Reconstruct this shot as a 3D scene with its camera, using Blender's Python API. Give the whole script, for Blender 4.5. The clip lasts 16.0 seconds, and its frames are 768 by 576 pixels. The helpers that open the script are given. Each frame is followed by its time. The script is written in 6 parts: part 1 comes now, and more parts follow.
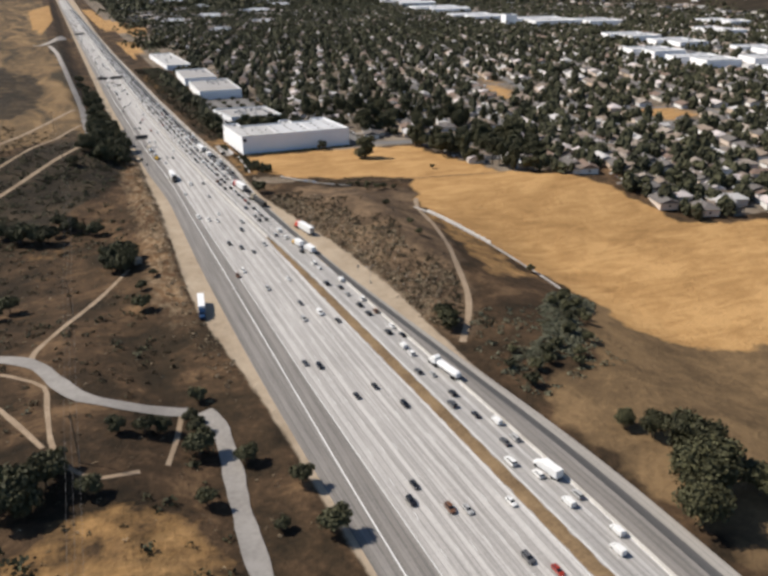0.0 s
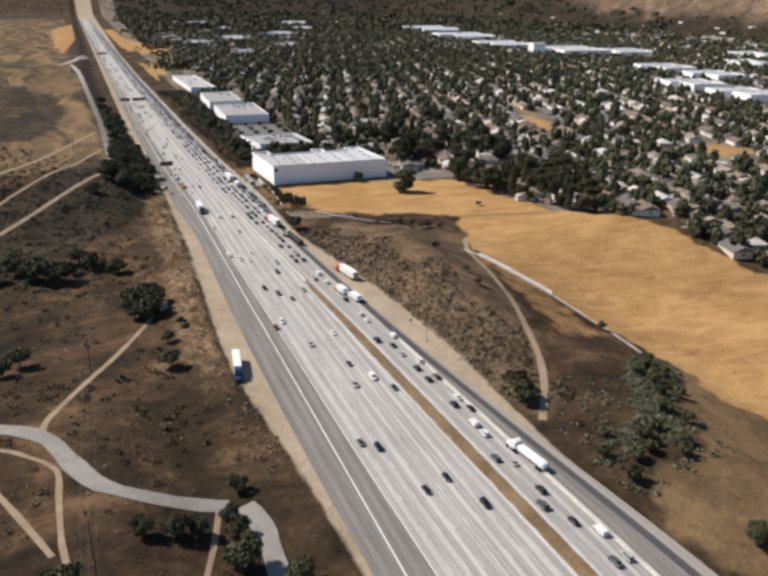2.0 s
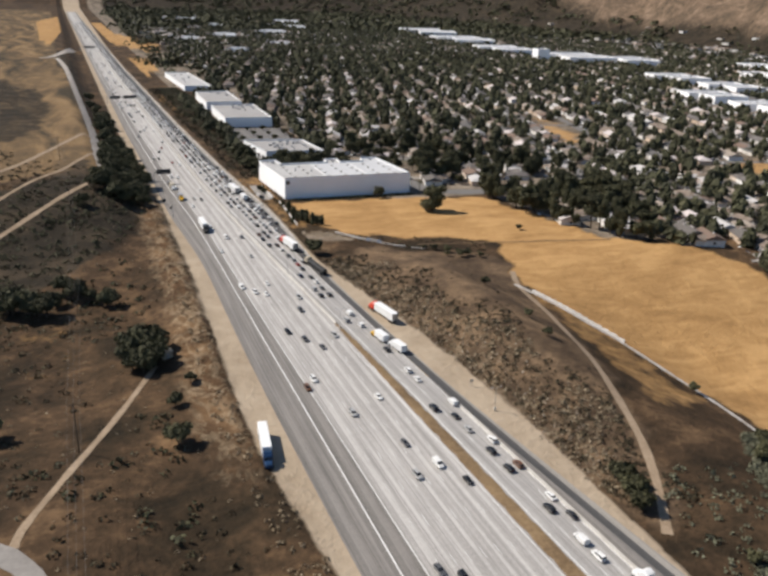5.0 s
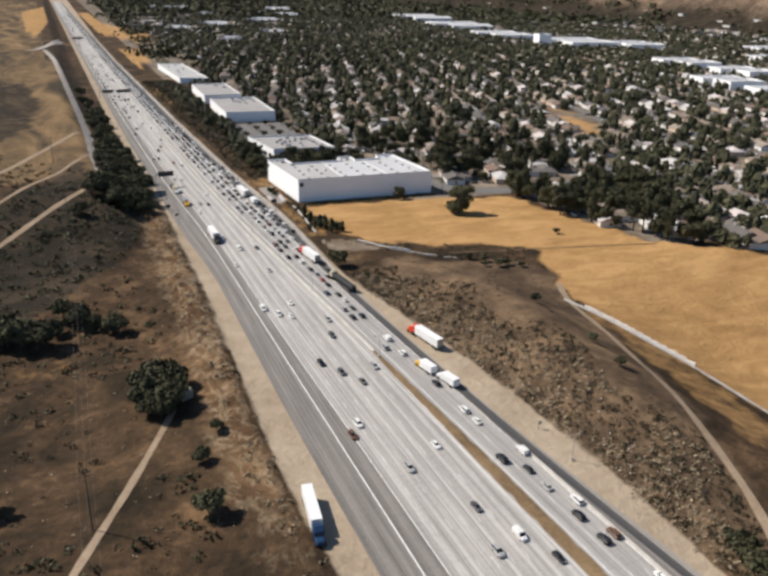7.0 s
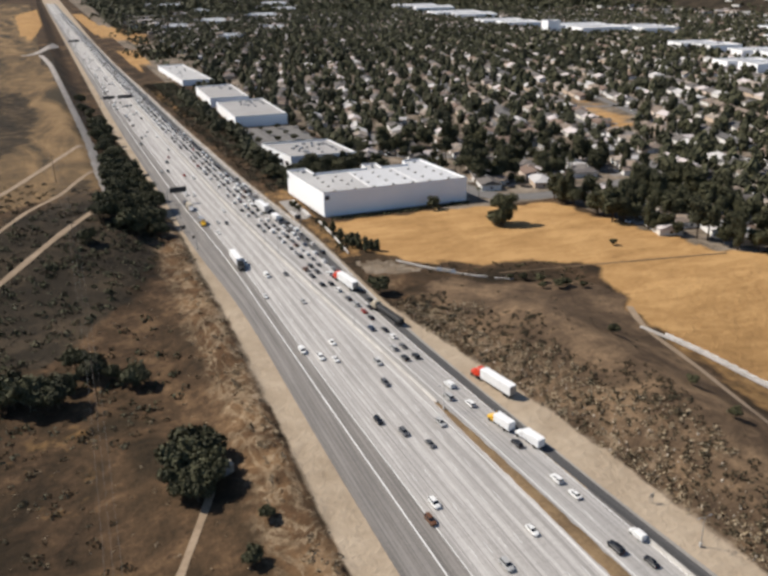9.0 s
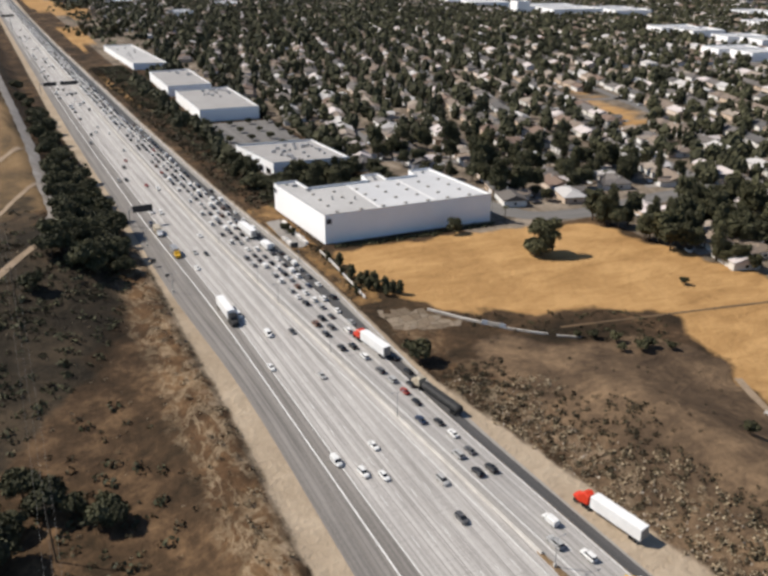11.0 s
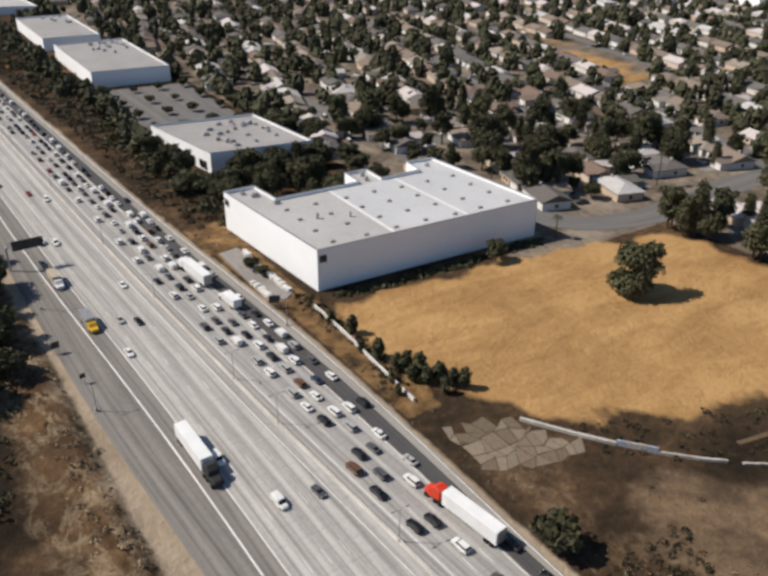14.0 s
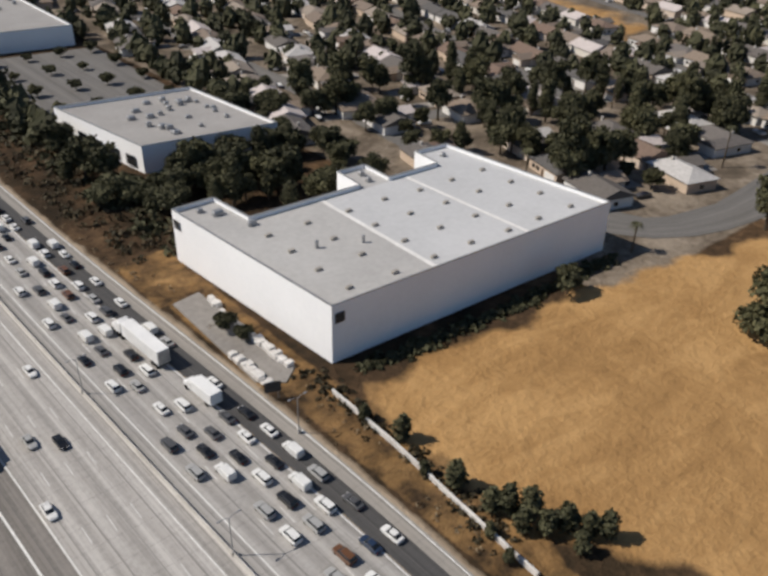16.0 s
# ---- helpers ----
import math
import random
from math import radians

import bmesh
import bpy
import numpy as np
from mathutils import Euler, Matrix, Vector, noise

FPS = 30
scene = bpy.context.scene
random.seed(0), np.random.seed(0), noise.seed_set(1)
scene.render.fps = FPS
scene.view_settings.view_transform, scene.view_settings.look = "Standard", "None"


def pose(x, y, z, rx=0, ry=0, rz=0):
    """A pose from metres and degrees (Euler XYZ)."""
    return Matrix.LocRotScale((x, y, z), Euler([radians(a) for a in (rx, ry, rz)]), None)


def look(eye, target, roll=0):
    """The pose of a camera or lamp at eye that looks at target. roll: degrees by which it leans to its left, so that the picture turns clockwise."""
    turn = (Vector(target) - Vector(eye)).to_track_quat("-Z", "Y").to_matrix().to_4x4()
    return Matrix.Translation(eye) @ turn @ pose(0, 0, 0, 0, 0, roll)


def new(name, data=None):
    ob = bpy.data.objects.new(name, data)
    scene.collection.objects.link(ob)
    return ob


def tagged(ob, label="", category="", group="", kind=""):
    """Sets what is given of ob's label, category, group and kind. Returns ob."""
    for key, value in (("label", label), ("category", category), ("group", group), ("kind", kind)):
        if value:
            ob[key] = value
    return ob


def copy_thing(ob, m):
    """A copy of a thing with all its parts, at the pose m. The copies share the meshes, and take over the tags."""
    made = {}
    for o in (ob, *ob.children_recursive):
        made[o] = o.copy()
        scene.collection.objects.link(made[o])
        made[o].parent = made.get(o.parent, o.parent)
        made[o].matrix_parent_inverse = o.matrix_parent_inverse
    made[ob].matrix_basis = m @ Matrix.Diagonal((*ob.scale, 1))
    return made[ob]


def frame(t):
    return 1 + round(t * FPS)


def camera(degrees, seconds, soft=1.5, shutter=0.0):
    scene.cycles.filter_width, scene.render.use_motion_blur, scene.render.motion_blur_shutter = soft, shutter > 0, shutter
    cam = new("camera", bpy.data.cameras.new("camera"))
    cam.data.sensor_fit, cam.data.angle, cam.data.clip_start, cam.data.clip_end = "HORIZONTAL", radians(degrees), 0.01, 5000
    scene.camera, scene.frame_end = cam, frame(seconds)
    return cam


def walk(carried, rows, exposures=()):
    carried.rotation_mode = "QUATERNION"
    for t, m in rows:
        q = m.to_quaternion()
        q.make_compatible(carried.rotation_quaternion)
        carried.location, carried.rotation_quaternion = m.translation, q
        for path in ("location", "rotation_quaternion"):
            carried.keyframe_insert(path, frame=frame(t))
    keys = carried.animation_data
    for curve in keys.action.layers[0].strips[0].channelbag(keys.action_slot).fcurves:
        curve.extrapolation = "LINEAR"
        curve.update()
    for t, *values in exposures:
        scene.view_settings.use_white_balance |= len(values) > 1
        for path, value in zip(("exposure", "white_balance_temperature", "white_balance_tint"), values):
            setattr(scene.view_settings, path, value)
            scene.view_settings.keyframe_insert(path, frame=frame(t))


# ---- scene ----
cam = camera(52.08, 16.0, soft=3.2)
PATH = [
    (0, -104.69, -545.98, 122.70, 67.494, 1.209, -21.365),
    (0.5, -105.22, -535.50, 122.12, 67.636, 1.130, -20.915),
    (1, -105.64, -524.07, 121.66, 68.121, 0.843, -20.467),
    (1.5, -106.40, -513.07, 121.06, 68.693, 0.399, -20.197),
    (2, -107.05, -502.94, 120.34, 69.209, 0.115, -20.131),
    (2.5, -107.32, -493.05, 119.73, 69.509, -0.002, -20.173),
    (3, -107.76, -482.87, 118.85, 69.588, -0.221, -20.266),
    (3.5, -108.37, -471.91, 117.65, 69.521, -0.594, -20.328),
    (4, -108.29, -461.69, 116.77, 69.521, -0.934, -20.368),
    (4.5, -108.72, -451.58, 116.10, 69.463, -1.235, -20.585),
    (5, -109.48, -441.58, 115.59, 69.351, -1.457, -20.904),
    (5.5, -110.40, -431.70, 115.22, 69.189, -1.564, -21.252),
    (6, -111.30, -421.95, 114.95, 68.983, -1.517, -21.557),
    (6.5, -112.02, -412.32, 114.72, 68.737, -1.277, -21.745),
    (7, -112.39, -402.81, 114.50, 68.456, -0.807, -21.743),
    (7.5, -112.95, -392.94, 114.18, 68.280, -0.372, -21.612),
    (8, -113.24, -382.56, 114.50, 68.091, 0.207, -21.586),
    (8.5, -113.54, -372.55, 114.77, 67.981, 0.683, -21.819),
    (8.6, -113.55, -370.51, 114.81, 67.954, 0.767, -21.884),
    (8.7, -113.53, -368.45, 114.84, 67.925, 0.845, -21.957),
    (8.8, -113.50, -366.38, 114.87, 67.895, 0.920, -22.036),
    (8.9, -113.44, -364.01, 114.90, 67.860, 0.982, -22.125),
    (9, -113.35, -361.23, 114.91, 67.820, 1.028, -22.225),
    (9.1, -113.23, -358.05, 114.92, 67.775, 1.056, -22.337),
    (9.2, -113.07, -354.47, 114.92, 67.724, 1.068, -22.460),
    (9.3, -112.89, -350.58, 114.92, 67.670, 1.067, -22.593),
    (9.4, -112.73, -346.69, 114.90, 67.612, 1.058, -22.733),
    (9.5, -112.60, -342.80, 114.86, 67.549, 1.036, -22.882),
    (9.6, -112.50, -338.90, 114.80, 67.482, 1.003, -23.040),
    (9.7, -112.43, -335.00, 114.72, 67.411, 0.958, -23.207),
    (9.8, -112.39, -331.09, 114.63, 67.337, 0.905, -23.382),
    (9.9, -112.31, -327.18, 114.57, 67.260, 0.846, -23.561),
    (10, -112.20, -323.27, 114.54, 67.179, 0.781, -23.747),
    (10.1, -112.04, -319.36, 114.56, 67.095, 0.709, -23.940),
    (10.2, -111.84, -315.45, 114.61, 67.008, 0.631, -24.139),
    (10.3, -111.61, -311.53, 114.70, 66.919, 0.547, -24.343),
    (10.4, -111.42, -307.61, 114.75, 66.828, 0.463, -24.550),
    (10.5, -111.28, -303.69, 114.74, 66.734, 0.378, -24.761),
    (10.6, -111.18, -299.77, 114.67, 66.639, 0.291, -24.975),
    (10.7, -111.14, -295.85, 114.56, 66.541, 0.203, -25.193),
    (10.8, -111.13, -291.94, 114.40, 66.441, 0.114, -25.415),
    (10.9, -111.09, -288.02, 114.26, 66.341, 0.028, -25.637),
    (11, -111.03, -284.10, 114.16, 66.240, -0.053, -25.860),
    (11.1, -110.92, -280.19, 114.09, 66.137, -0.131, -26.085),
    (11.2, -110.79, -276.28, 114.04, 66.034, -0.205, -26.310),
    (11.3, -110.63, -272.38, 114.02, 65.929, -0.275, -26.537),
    (11.4, -110.44, -268.47, 113.96, 65.825, -0.339, -26.763),
    (11.5, -110.21, -264.58, 113.85, 65.720, -0.394, -26.987),
    (11.6, -109.94, -260.68, 113.68, 65.615, -0.440, -27.210),
    (11.7, -109.62, -256.80, 113.46, 65.510, -0.477, -27.432),
    (11.8, -109.27, -252.91, 113.20, 65.405, -0.507, -27.653),
    (11.9, -108.90, -249.04, 112.92, 65.295, -0.537, -27.878),
    (12, -108.48, -245.16, 112.63, 65.180, -0.566, -28.110),
    (12.1, -108.03, -241.30, 112.30, 65.059, -0.594, -28.349),
    (12.2, -107.54, -237.43, 111.96, 64.933, -0.622, -28.593),
    (12.3, -107.02, -233.57, 111.60, 64.802, -0.649, -28.843),
    (12.4, -106.47, -229.72, 111.23, 64.669, -0.673, -29.100),
    (12.5, -105.88, -225.87, 110.84, 64.533, -0.694, -29.368),
    (12.6, -105.25, -222.03, 110.43, 64.393, -0.711, -29.647),
    (12.7, -104.59, -218.20, 110.01, 64.249, -0.724, -29.937),
    (12.8, -103.89, -214.37, 109.58, 64.103, -0.734, -30.234),
    (12.9, -103.17, -210.54, 109.13, 63.961, -0.744, -30.531),
    (13, -102.42, -206.72, 108.66, 63.822, -0.752, -30.828),
    (13.1, -101.62, -202.92, 108.17, 63.688, -0.758, -31.123),
    (13.2, -100.80, -199.11, 107.66, 63.559, -0.764, -31.418),
    (13.3, -99.94, -195.32, 107.14, 63.433, -0.768, -31.713),
    (13.4, -99.06, -191.53, 106.60, 63.291, -0.772, -32.010),
    (13.5, -98.15, -187.75, 106.05, 63.129, -0.773, -32.311),
    (13.6, -97.20, -183.98, 105.48, 62.947, -0.774, -32.616),
    (13.7, -96.21, -180.22, 104.89, 62.743, -0.772, -32.925),
    (13.8, -95.20, -176.46, 104.29, 62.525, -0.770, -33.236),
    (13.9, -94.17, -172.72, 103.68, 62.307, -0.775, -33.545),
    (14, -93.11, -168.98, 103.06, 62.089, -0.793, -33.849),
    (14.1, -92.03, -165.24, 102.43, 61.873, -0.821, -34.151),
    (14.2, -90.92, -161.52, 101.79, 61.657, -0.861, -34.448),
    (14.3, -89.79, -157.81, 101.14, 61.442, -0.909, -34.743),
    (14.4, -88.66, -154.10, 100.48, 61.231, -0.950, -35.039),
    (14.5, -87.53, -150.39, 99.81, 61.024, -0.983, -35.337),
    (14.6, -86.39, -146.69, 99.13, 60.823, -1.007, -35.637),
    (14.7, -85.25, -143.00, 98.43, 60.626, -1.022, -35.939),
    (14.8, -84.10, -139.30, 97.72, 60.432, -1.031, -36.242),
    (14.9, -82.96, -135.62, 97.01, 60.251, -1.037, -36.550),
    (15, -81.83, -131.94, 96.28, 60.084, -1.039, -36.863),
    (15.1, -80.69, -128.26, 95.54, 59.934, -1.037, -37.182),
    (15.2, -79.56, -124.59, 94.79, 59.799, -1.032, -37.507),
    (15.3, -78.44, -120.92, 94.04, 59.675, -1.023, -37.836),
    (15.4, -77.31, -117.27, 93.24, 59.562, -1.019, -38.169),
    (15.5, -76.19, -113.63, 92.38, 59.462, -1.020, -38.506),
    (15.6, -75.06, -110.02, 91.47, 59.375, -1.028, -38.847),
    (15.7, -73.94, -106.42, 90.50, 59.302, -1.041, -39.194),
    (15.8, -72.82, -102.83, 89.48, 59.238, -1.058, -39.543),
    (15.9, -71.70, -99.24, 88.47, 59.175, -1.076, -39.893),
    (16, -70.58, -95.66, 87.45, 59.111, -1.093, -40.243),
]
walk(cam, [(t, pose(x, y, z, rx, ry, rz)) for t, x, y, z, rx, ry, rz in PATH],
     exposures=[(0, 0.30), (9, 0.28), (12.5, 0.22), (14, 0.08), (15, -0.04), (16, -0.12)])

# ---------------------------------------------------------------- light
SUN_TO = Vector((-0.8, 0.6, 0.0)) * math.cos(radians(46)) + Vector((0, 0, math.sin(radians(46))))
world = bpy.data.worlds.new("sky")
scene.world = world
world.use_nodes = True
sky = world.node_tree.nodes.new("ShaderNodeTexSky")
sky.sky_type = "NISHITA"
sky.sun_disc = False
sky.sun_elevation = radians(46)
sky.sun_rotation = math.atan2(-0.8, 0.6)
sky.dust_density = 0.4
sky.ozone_density = 3.5
background = world.node_tree.nodes["Background"]
world.node_tree.links.new(sky.outputs[0], background.inputs[0])
background.inputs[1].default_value = 0.082
sun_data = bpy.data.lights.new("sun", "SUN")
sun_data.energy = 5.0
sun_data.angle = radians(0.5)
sun_data.color = (1.0, 0.915, 0.81)
sun = new("sun", sun_data)
sun.matrix_world = look((0, 0, 900), Vector((0, 0, 900)) - SUN_TO)

RNG = random.Random(7)


# ---------------------------------------------------------------- materials
def material(name, rough=0.9, metal=0.0, spec=0.3):
    m = bpy.data.materials.new(name)
    m.use_nodes = True
    b = m.node_tree.nodes["Principled BSDF"]
    b.inputs["Roughness"].default_value = rough
    b.inputs["Metallic"].default_value = metal
    b.inputs["Specular IOR Level"].default_value = spec
    return m, m.node_tree, b


def coords(nt, scale=(1, 1, 1), kind="Object"):
    tc = nt.nodes.new("ShaderNodeTexCoord")
    mp = nt.nodes.new("ShaderNodeMapping")
    mp.inputs["Scale"].default_value = scale
    nt.links.new(tc.outputs[kind], mp.inputs[0])
    return mp.outputs[0]


def noise_tex(nt, vec, scale, detail=5, rough=0.6, distortion=0.0):
    n = nt.nodes.new("ShaderNodeTexNoise")
    n.inputs["Scale"].default_value = scale
    n.inputs["Detail"].default_value = detail
    n.inputs["Roughness"].default_value = rough
    n.inputs["Distortion"].default_value = distortion
    nt.links.new(vec, n.inputs["Vector"])
    return n.outputs[0]


def ramp(nt, fac, stops, interpolation="LINEAR"):
    r = nt.nodes.new("ShaderNodeValToRGB")
    r.color_ramp.interpolation = interpolation
    e = r.color_ramp.elements
    while len(e) < len(stops):
        e.new(0.5)
    for k, (p, c) in zip(e, stops):
        k.position = p
        k.color = (*c, 1) if len(c) == 3 else c
    nt.links.new(fac, r.inputs[0])
    return r.outputs[0]


def mix(nt, fac, a, b, mode="MIX"):
    n = nt.nodes.new("ShaderNodeMix")
    n.data_type, n.blend_type = "RGBA", mode
    for sock, v in ((n.inputs[0], fac), (n.inputs[6], a), (n.inputs[7], b)):
        if isinstance(v, (int, float)):
            sock.default_value = v
        elif isinstance(v, tuple):
            sock.default_value = (*v, 1)
        else:
            nt.links.new(v, sock)
    return n.outputs[2]


def calc(nt, op, a, b=0.0, clamp=False):
    n = nt.nodes.new("ShaderNodeMath")
    n.operation, n.use_clamp = op, clamp
    for sock, v in zip(n.inputs, (a, b)):
        if isinstance(v, (int, float)):
            sock.default_value = v
        else:
            nt.links.new(v, sock)
    return n.outputs[0]


def bump(nt, bsdf, height, strength=0.4, distance=0.3):
    n = nt.nodes.new("ShaderNodeBump")
    n.inputs["Strength"].default_value = strength
    n.inputs["Distance"].default_value = distance
    nt.links.new(height, n.inputs["Height"])
    nt.links.new(n.outputs[0], bsdf.inputs["Normal"])


def mottled(name, a, b, scale=0.5, fine=6.0, rough=0.9, bump_by=0.2, metal=0.0, spec=0.3):
    """A surface that wanders between two colours at a coarse and a fine scale."""
    m, nt, bs = material(name, rough, metal, spec)
    v = coords(nt)
    n1, n2 = noise_tex(nt, v, scale), noise_tex(nt, v, fine, 3)
    f = calc(nt, "ADD", calc(nt, "MULTIPLY", n1, 0.65), calc(nt, "MULTIPLY", n2, 0.35))
    nt.links.new(ramp(nt, f, [(0.36, a), (0.64, b)]), bs.inputs["Base Color"])
    if bump_by:
        bump(nt, bs, n2, bump_by, 0.1)
    return m


def varied(name, stops, rough=0.8, spec=0.3, grain=0.25, metal=0.0, island=False, constant=True):
    """Each object (or joined piece) takes a colour of its own from the stops, with some grain on it."""
    m, nt, bs = material(name, rough, metal, spec)
    if island:
        src = nt.nodes.new("ShaderNodeNewGeometry").outputs["Random Per Island"]
    else:
        src = nt.nodes.new("ShaderNodeObjectInfo").outputs["Random"]
    k = len(stops)
    col = ramp(nt, src, [(i / k if constant else i / (k - 1), c) for i, c in enumerate(stops)], "CONSTANT" if constant else "LINEAR")
    n = noise_tex(nt, coords(nt), 1.3, 4)
    shade = ramp(nt, n, [(0.3, (1 - grain,) * 3), (0.7, (1.0,) * 3)])
    nt.links.new(mix(nt, 1.0, col, shade, "MULTIPLY"), bs.inputs["Base Color"])
    return m


def ground_material():
    m, nt, bs = material("earth_and_dry_grass", 1.0, 0, 0.1)
    v = coords(nt)

    def mask(name, width=0.35):
        a = nt.nodes.new("ShaderNodeAttribute")
        a.attribute_name = name
        w = calc(nt, "ADD", a.outputs["Fac"], calc(nt, "MULTIPLY", calc(nt, "SUBTRACT", edge, 0.5), 0.9))
        return calc(nt, "MULTIPLY", calc(nt, "SUBTRACT", w, 0.5 - width / 2), 1 / width, True)

    edge = noise_tex(nt, v, 0.12, 6, 0.65)
    big, mid, fine = noise_tex(nt, v, 0.012, 5, 0.6, 0.6), noise_tex(nt, v, 0.07, 6, 0.65, 0.4), noise_tex(nt, v, 0.45, 5, 0.7)
    low = noise_tex(nt, v, 0.027, 6, 0.62, 0.9)
    sum_ = calc(nt, "ADD", calc(nt, "MULTIPLY", low, 0.42), calc(nt, "ADD", calc(nt, "MULTIPLY", mid, 0.36), calc(nt, "MULTIPLY", fine, 0.22)))
    scrub = ramp(nt, sum_, [(0.38, (0.019, 0.0155, 0.0105)), (0.46, (0.036, 0.026, 0.0165)), (0.535, (0.070, 0.046, 0.028)), (0.62, (0.155, 0.101, 0.058))])
    tint = ramp(nt, big, [(0.4, (0.78, 0.76, 0.74)), (0.62, (1.2, 1.14, 1.05))])
    scrub = mix(nt, 1.0, scrub, tint, "MULTIPLY")
    wind = noise_tex(nt, coords(nt, (0.5, 1.6, 1)), 0.09, 6, 0.7, 0.8)
    gold = ramp(nt, calc(nt, "ADD", calc(nt, "MULTIPLY", wind, 0.45), calc(nt, "ADD", calc(nt, "MULTIPLY", low, 0.4), calc(nt, "MULTIPLY", fine, 0.15))),
                [(0.38, (0.25, 0.142, 0.057)), (0.48, (0.335, 0.195, 0.079)), (0.58, (0.43, 0.26, 0.110))])
    burnt = ramp(nt, sum_, [(0.38, (0.040, 0.028, 0.019)), (0.49, (0.088, 0.060, 0.038)), (0.59, (0.185, 0.125, 0.075))])
    sand = ramp(nt, sum_, [(0.36, (0.2523, 0.1958, 0.1348)), (0.62, (0.4089, 0.335, 0.2479))])
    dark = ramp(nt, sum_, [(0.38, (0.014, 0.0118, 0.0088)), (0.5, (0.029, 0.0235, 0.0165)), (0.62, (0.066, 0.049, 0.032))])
    rust = ramp(nt, sum_, [(0.37, (0.038, 0.024, 0.014)), (0.47, (0.085, 0.050, 0.027)), (0.55, (0.145, 0.087, 0.045)), (0.63, (0.27, 0.19, 0.115))])
    town = ramp(nt, sum_, [(0.36, (0.055, 0.046, 0.034)), (0.48, (0.125, 0.100, 0.075)), (0.6, (0.27, 0.225, 0.175))])
    # pale rills washed out of the cut bank
    rill = calc(nt, "ABSOLUTE", calc(nt, "SUBTRACT", noise_tex(nt, coords(nt, (1.5, 0.75, 1)), 0.10, 9, 0.72, 0.5), 0.5))
    rill = ramp(nt, calc(nt, "ADD", rill, calc(nt, "MULTIPLY", fine, 0.05)), [(0.035, (1, 1, 1)), (0.075, (0, 0, 0))])
    rust = mix(nt, calc(nt, "MULTIPLY", rill, 0.6), rust, ramp(nt, fine, [(0.35, (0.17, 0.12, 0.072)), (0.62, (0.40, 0.32, 0.215))]))
    tan = ramp(nt, sum_, [(0.37, (0.070, 0.047, 0.027)), (0.48, (0.125, 0.083, 0.044)), (0.58, (0.195, 0.128, 0.066))])
    swath = noise_tex(nt, coords(nt, (1.6, 0.35, 1)), 0.02, 5, 0.6, 1.2)
    meadow = ramp(nt, calc(nt, "ADD", calc(nt, "MULTIPLY", swath, 0.6), calc(nt, "MULTIPLY", sum_, 0.4)),
                  [(0.42, (0.050, 0.040, 0.026)), (0.48, (0.100, 0.070, 0.040)), (0.54, (0.165, 0.110, 0.058)), (0.63, (0.25, 0.165, 0.085))])
    hill = ramp(nt, calc(nt, "ADD", calc(nt, "MULTIPLY", big, 0.5), calc(nt, "MULTIPLY", mid, 0.5)),
                [(0.38, (0.051, 0.042, 0.03)), (0.5, (0.132, 0.093, 0.063)), (0.64, (0.216, 0.156, 0.111))])
    c = scrub
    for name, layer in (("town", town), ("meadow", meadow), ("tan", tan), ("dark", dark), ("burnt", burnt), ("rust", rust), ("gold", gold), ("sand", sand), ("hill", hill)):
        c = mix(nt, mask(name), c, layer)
    nt.links.new(c, bs.inputs["Base Color"])
    bump(nt, bs, calc(nt, "ADD", fine, calc(nt, "MULTIPLY", mid, 1.5)), 0.7, 0.9)
    return m


